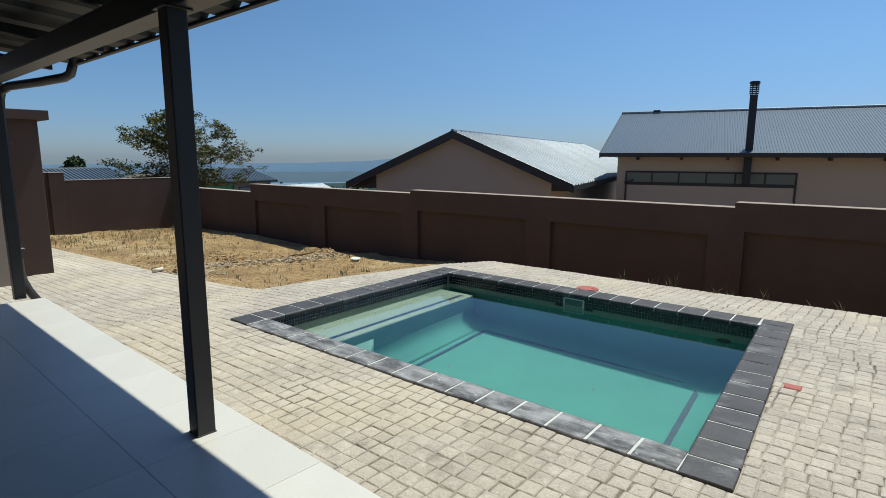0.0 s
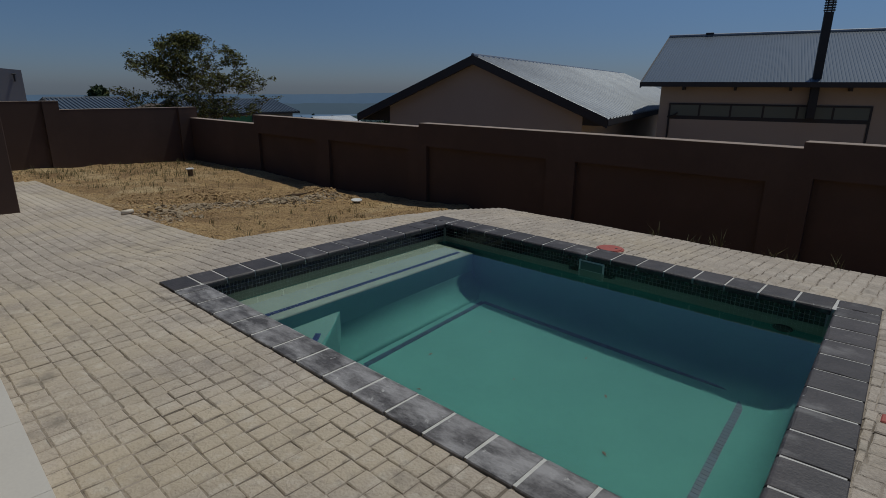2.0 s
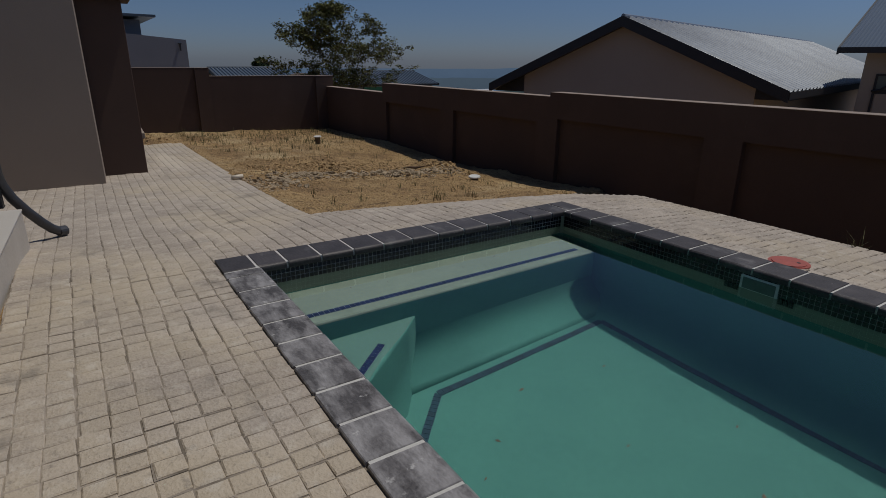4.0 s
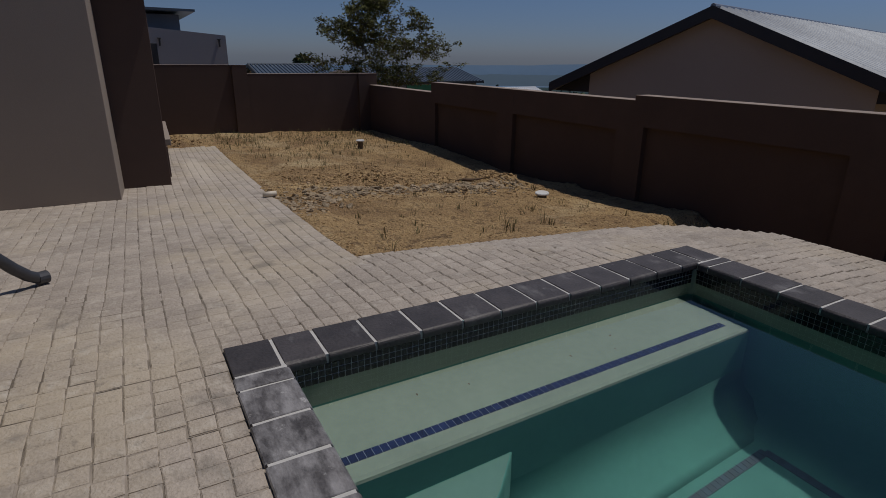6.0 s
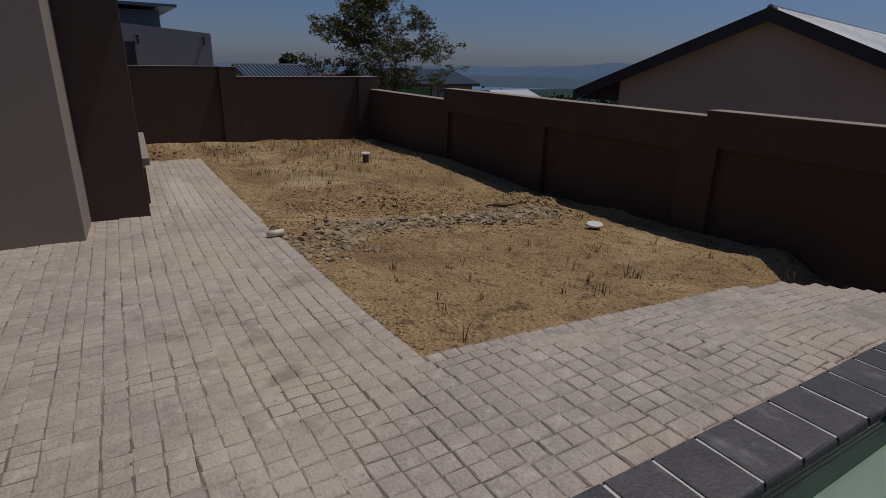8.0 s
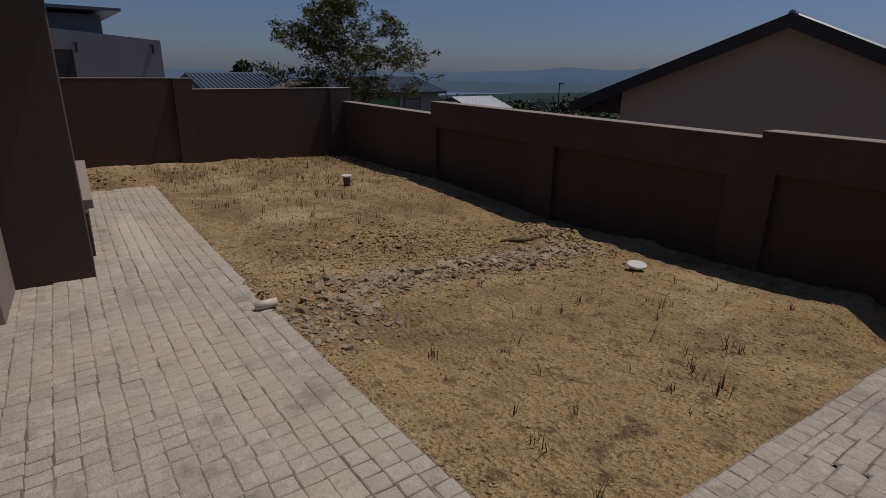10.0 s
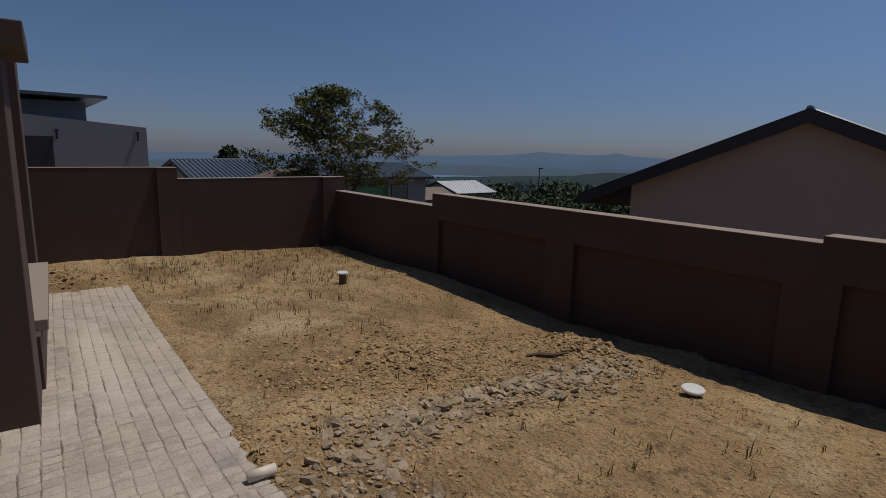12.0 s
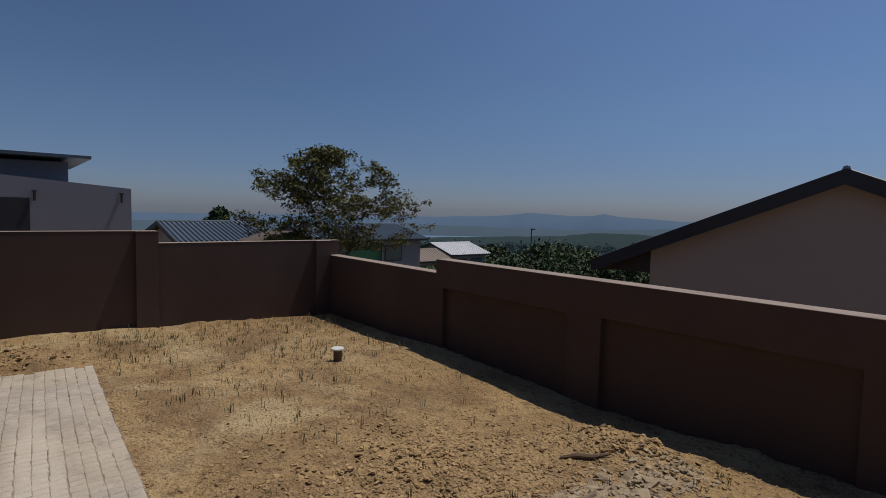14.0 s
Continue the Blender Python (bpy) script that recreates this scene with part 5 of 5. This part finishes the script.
small_house("far_house", -29.0, -22.8, 5.2, 8.5, 0.42, 0.62, -2.8, BEIGE, ROOF_GREY, "beige house with a blue-grey sheet roof below the wall", 0.17)
small_house("far_house", -36.0, -29.0, 13.2, 20.6, 0.0, 0.75, -3.6, GREY_WALL, ROOF_GREY, "grey house with a sheet roof behind the tree")
small_house("far_house", -44.5, -38.5, 30.2, 34.8, -2.05, 0.85, -5.0, BEIGE, ROOF_WHITE, "beige house with a bright white sheet roof")
small_house("far_house", -40.5, -36.0, 25.0, 28.4, -2.2, 0.75, -5.0, BEIGE, TAUPE, "taupe-roofed house beside a white-roofed house")
shed = thing("shed", "low brown shed with a brown sheet gable roof", "shed")
part("wall", extrude_profile([(7.3, -2.6), (9.4, -2.6), (9.4, 0.42), (8.4, 0.74), (7.3, 0.42)], "x", -22.3, -20.6), BROWN, shed)
SHED_ROOF = material("brown_roof_sheet", (0.13, 0.09, 0.07), (0.095, 0.066, 0.052), 0.6, scale=0.8, fine=20, bump=0.05, coords="World")
for ey in (7.1, 9.55):
    run = Vector((0, ey - 8.4, -0.37))
    corrugated("roof_sheet", shed, SHED_ROOF, (-22.4, 8.4, 0.84), (1, 0, 0), run, 1.95, run.length, 0.15, 0.025)
net = thing("shade_net", "green shade netting screen beside a far house", "netting", at=pose(-25.5, 14.2, -2.3))
part("cloth", box(-0.02, 0.02, -0.9, 0.9, 0.2, 2.3, 0.003), NET, net)
for y in (-0.9, 0.9):
    part("pole", tube([(0.04, y, 0), (0.04, y, 2.4)], 0.03, 6), DARK_TRIM, net)
low_wall = thing("neighbour_wall", "low grey plastered neighbouring wall with a pale top", "wall")
part("wall_section", box(-22.0, -15.2, 9.6, 9.8, -2.4, 0.02, 0.01), GREY_WALL, low_wall)
part("wall_cap", box(-22.0, -15.2, 9.58, 9.82, 0.02, 0.07, 0.006), SUNLIT_TOP, low_wall)
street_lamp = thing("street_lamp", "tall dark street lamp in the valley", "street lamp", at=pose(-60, 63.4, -8.2))
part("pole", tube([(0, 0, 0), (0, 0, 7.3)], [0.11, 0.07], 8), DARK_TRIM, street_lamp)
part("lamp_head", box(-0.12, 0.12, -0.1, 0.75, 7.25, 7.45, 0.03), DARK_TRIM, street_lamp)


# ---- paving, laid stone by stone ----
pavement = thing("pavement", "grey-beige tumbled concrete cobbles in staggered rows", "paving", kind="structure")
ROW, GAP, SIDE = 3.6 / 32, 0.0085, 0.0025


def cobble_shape(lx, ly, rnd):
    """Vertices and faces of one tumbled cobble, top at zero."""
    a, b = lx / 2, ly / 2
    e = [rnd.uniform(-0.003, 0.003) for _ in range(8)]
    outer = [(-a + e[0], -b + e[1]), (a + e[2], -b + e[3]), (a + e[4], b + e[5]), (-a + e[6], b + e[7])]
    verts = [(x, y, -0.055) for x, y in outer] + [(x, y, -0.0052) for x, y in outer]
    verts += [(x * 0.84, y * 0.89, rnd.uniform(-0.001, 0.001)) for x, y in outer]
    verts += [(rnd.uniform(-0.01, 0.01), rnd.uniform(-0.01, 0.01), 0.004)]
    faces = [(0, 1, 5, 4), (1, 2, 6, 5), (2, 3, 7, 6), (3, 0, 4, 7), (4, 5, 9, 8), (5, 6, 10, 9), (6, 7, 11, 10), (7, 4, 8, 11), (8, 9, 12), (9, 10, 12), (10, 11, 12), (11, 8, 12)]
    return verts, faces


rnd = random.Random(7)
singles = []
for k in range(6):
    v, f = cobble_shape((0.1015, 0.1035, 0.103, 0.101, 0.104, 0.1025)[k], ROW - SIDE, rnd)
    me = bpy.data.meshes.new("cobble")
    me.from_pydata(v, [], f)
    me.materials.append(COBBLE)
    singles.append(me)
all_v, all_f = [], []
count = 0


bed_v, bed_f = [], []


def bed(cx, cy, lx, ly, level):
    """The sand that fills the joints round one cobble."""
    a, b, o = lx / 2 + GAP, ly / 2 + GAP, len(bed_v)
    bed_v.extend((cx + p, cy + q, level - 0.0075 + 0.004 * noise.noise(Vector((cx, cy, 4)) * 2.6)) for p, q in ((-a, -b), (a, -b), (a, b), (-a, b)))
    bed_f.append((o, o + 1, o + 2, o + 3))


def lay(cx, cy, lx, ly, kind):
    """Lays one cobble."""
    global count
    level = lie1(cx, cy) + 0.005 * noise.noise(Vector((cx, cy, 0)) * 1.7) + rnd.uniform(-0.002, 0.002)
    tx, ty, tz = rnd.uniform(-0.014, 0.014), rnd.uniform(-0.022, 0.022), rnd.uniform(-0.025, 0.025)
    if kind >= 0 and -1.25 < cx < 1.75 and -1.12 < cy < -0.12 and count < 300:
        bed(cx, cy, lx, ly, level)
        ob = new("cobble", singles[kind])
        ob.parent = pavement
        ob.location, ob.rotation_euler = (cx, cy, level), (tx, ty, tz + (math.pi if rnd.random() < 0.5 else 0))
        count += 1
        return
    v, f = cobble_shape(lx, ly, rnd)
    bed(cx, cy, lx, ly, level)
    o = len(all_v)
    all_v.extend((cx + p - q * tz, cy + q + p * tz, level + h - p * ty + q * tx) for p, q, h in v)
    all_f.extend(tuple(i + o for i in face) for face in f)


PITCH = 4.68 / 43
drift = 0.0
for row in range(-32, 46):
    y = (row + 0.5) * ROW
    drift = 0.86 * drift + rnd.gauss(0, 0.011)
    beside = 0 <= row < 32
    for col in range(-105, 79):
        x0 = col * PITCH + drift + 0.012 * noise.noise(Vector((col * 0.35, row * 0.22, 3)))
        x1 = x0 + PITCH * (1 + 0.06 * noise.noise(Vector((col * 0.9, row * 1.3, 6))))
        if beside and x1 > -0.002 and x0 < pool_east(y):
            # cut to the coping
            if x0 < -0.014:
                x1 = -0.002
            elif x1 > pool_east(y) + 0.014:
                x0 = pool_east(y) + 0.002
            else:
                continue
        if y > 1.27 and x0 < -1.192:
            if x1 < -1.15:
                continue
            x0 = -1.190
        cut = x1 - x0 < PITCH * 0.9 or x1 - x0 > PITCH * 1.08
        cx = (x0 + x1) / 2
        cy = y + path_edge(cx) - 1.20 + 0.007 * noise.noise(Vector((col * 0.3, row * 0.6, 8))) + rnd.uniform(-0.0035, 0.0035)
        if paved(cx, cy):
            lay(cx, cy, x1 - x0 - GAP, ROW - SIDE + rnd.uniform(-0.003, 0.002), -1 if cut else rnd.randrange(6))
# border course along the bare soil
for k in range(30):
    cy = 1.29 + k * 0.107
    if cy < 4.3:
        lay(-1.247, cy, 0.104, 0.107 - GAP, -1)
me = bpy.data.meshes.new("cobbles")
me.from_pydata(all_v, [], all_f)
me.materials.append(COBBLE)
ob = tagged(new("cobbles", me), "tumbled grey-beige concrete cobbles", kind="stuff")
ob.parent = pavement
me = bpy.data.meshes.new("joint_sand")
me.from_pydata(bed_v, [], bed_f)
me.materials.append(JOINT_SAND)
ob = tagged(new("joint_sand", me), "dark sandy joints between cobbles", kind="stuff")
ob.parent = pavement
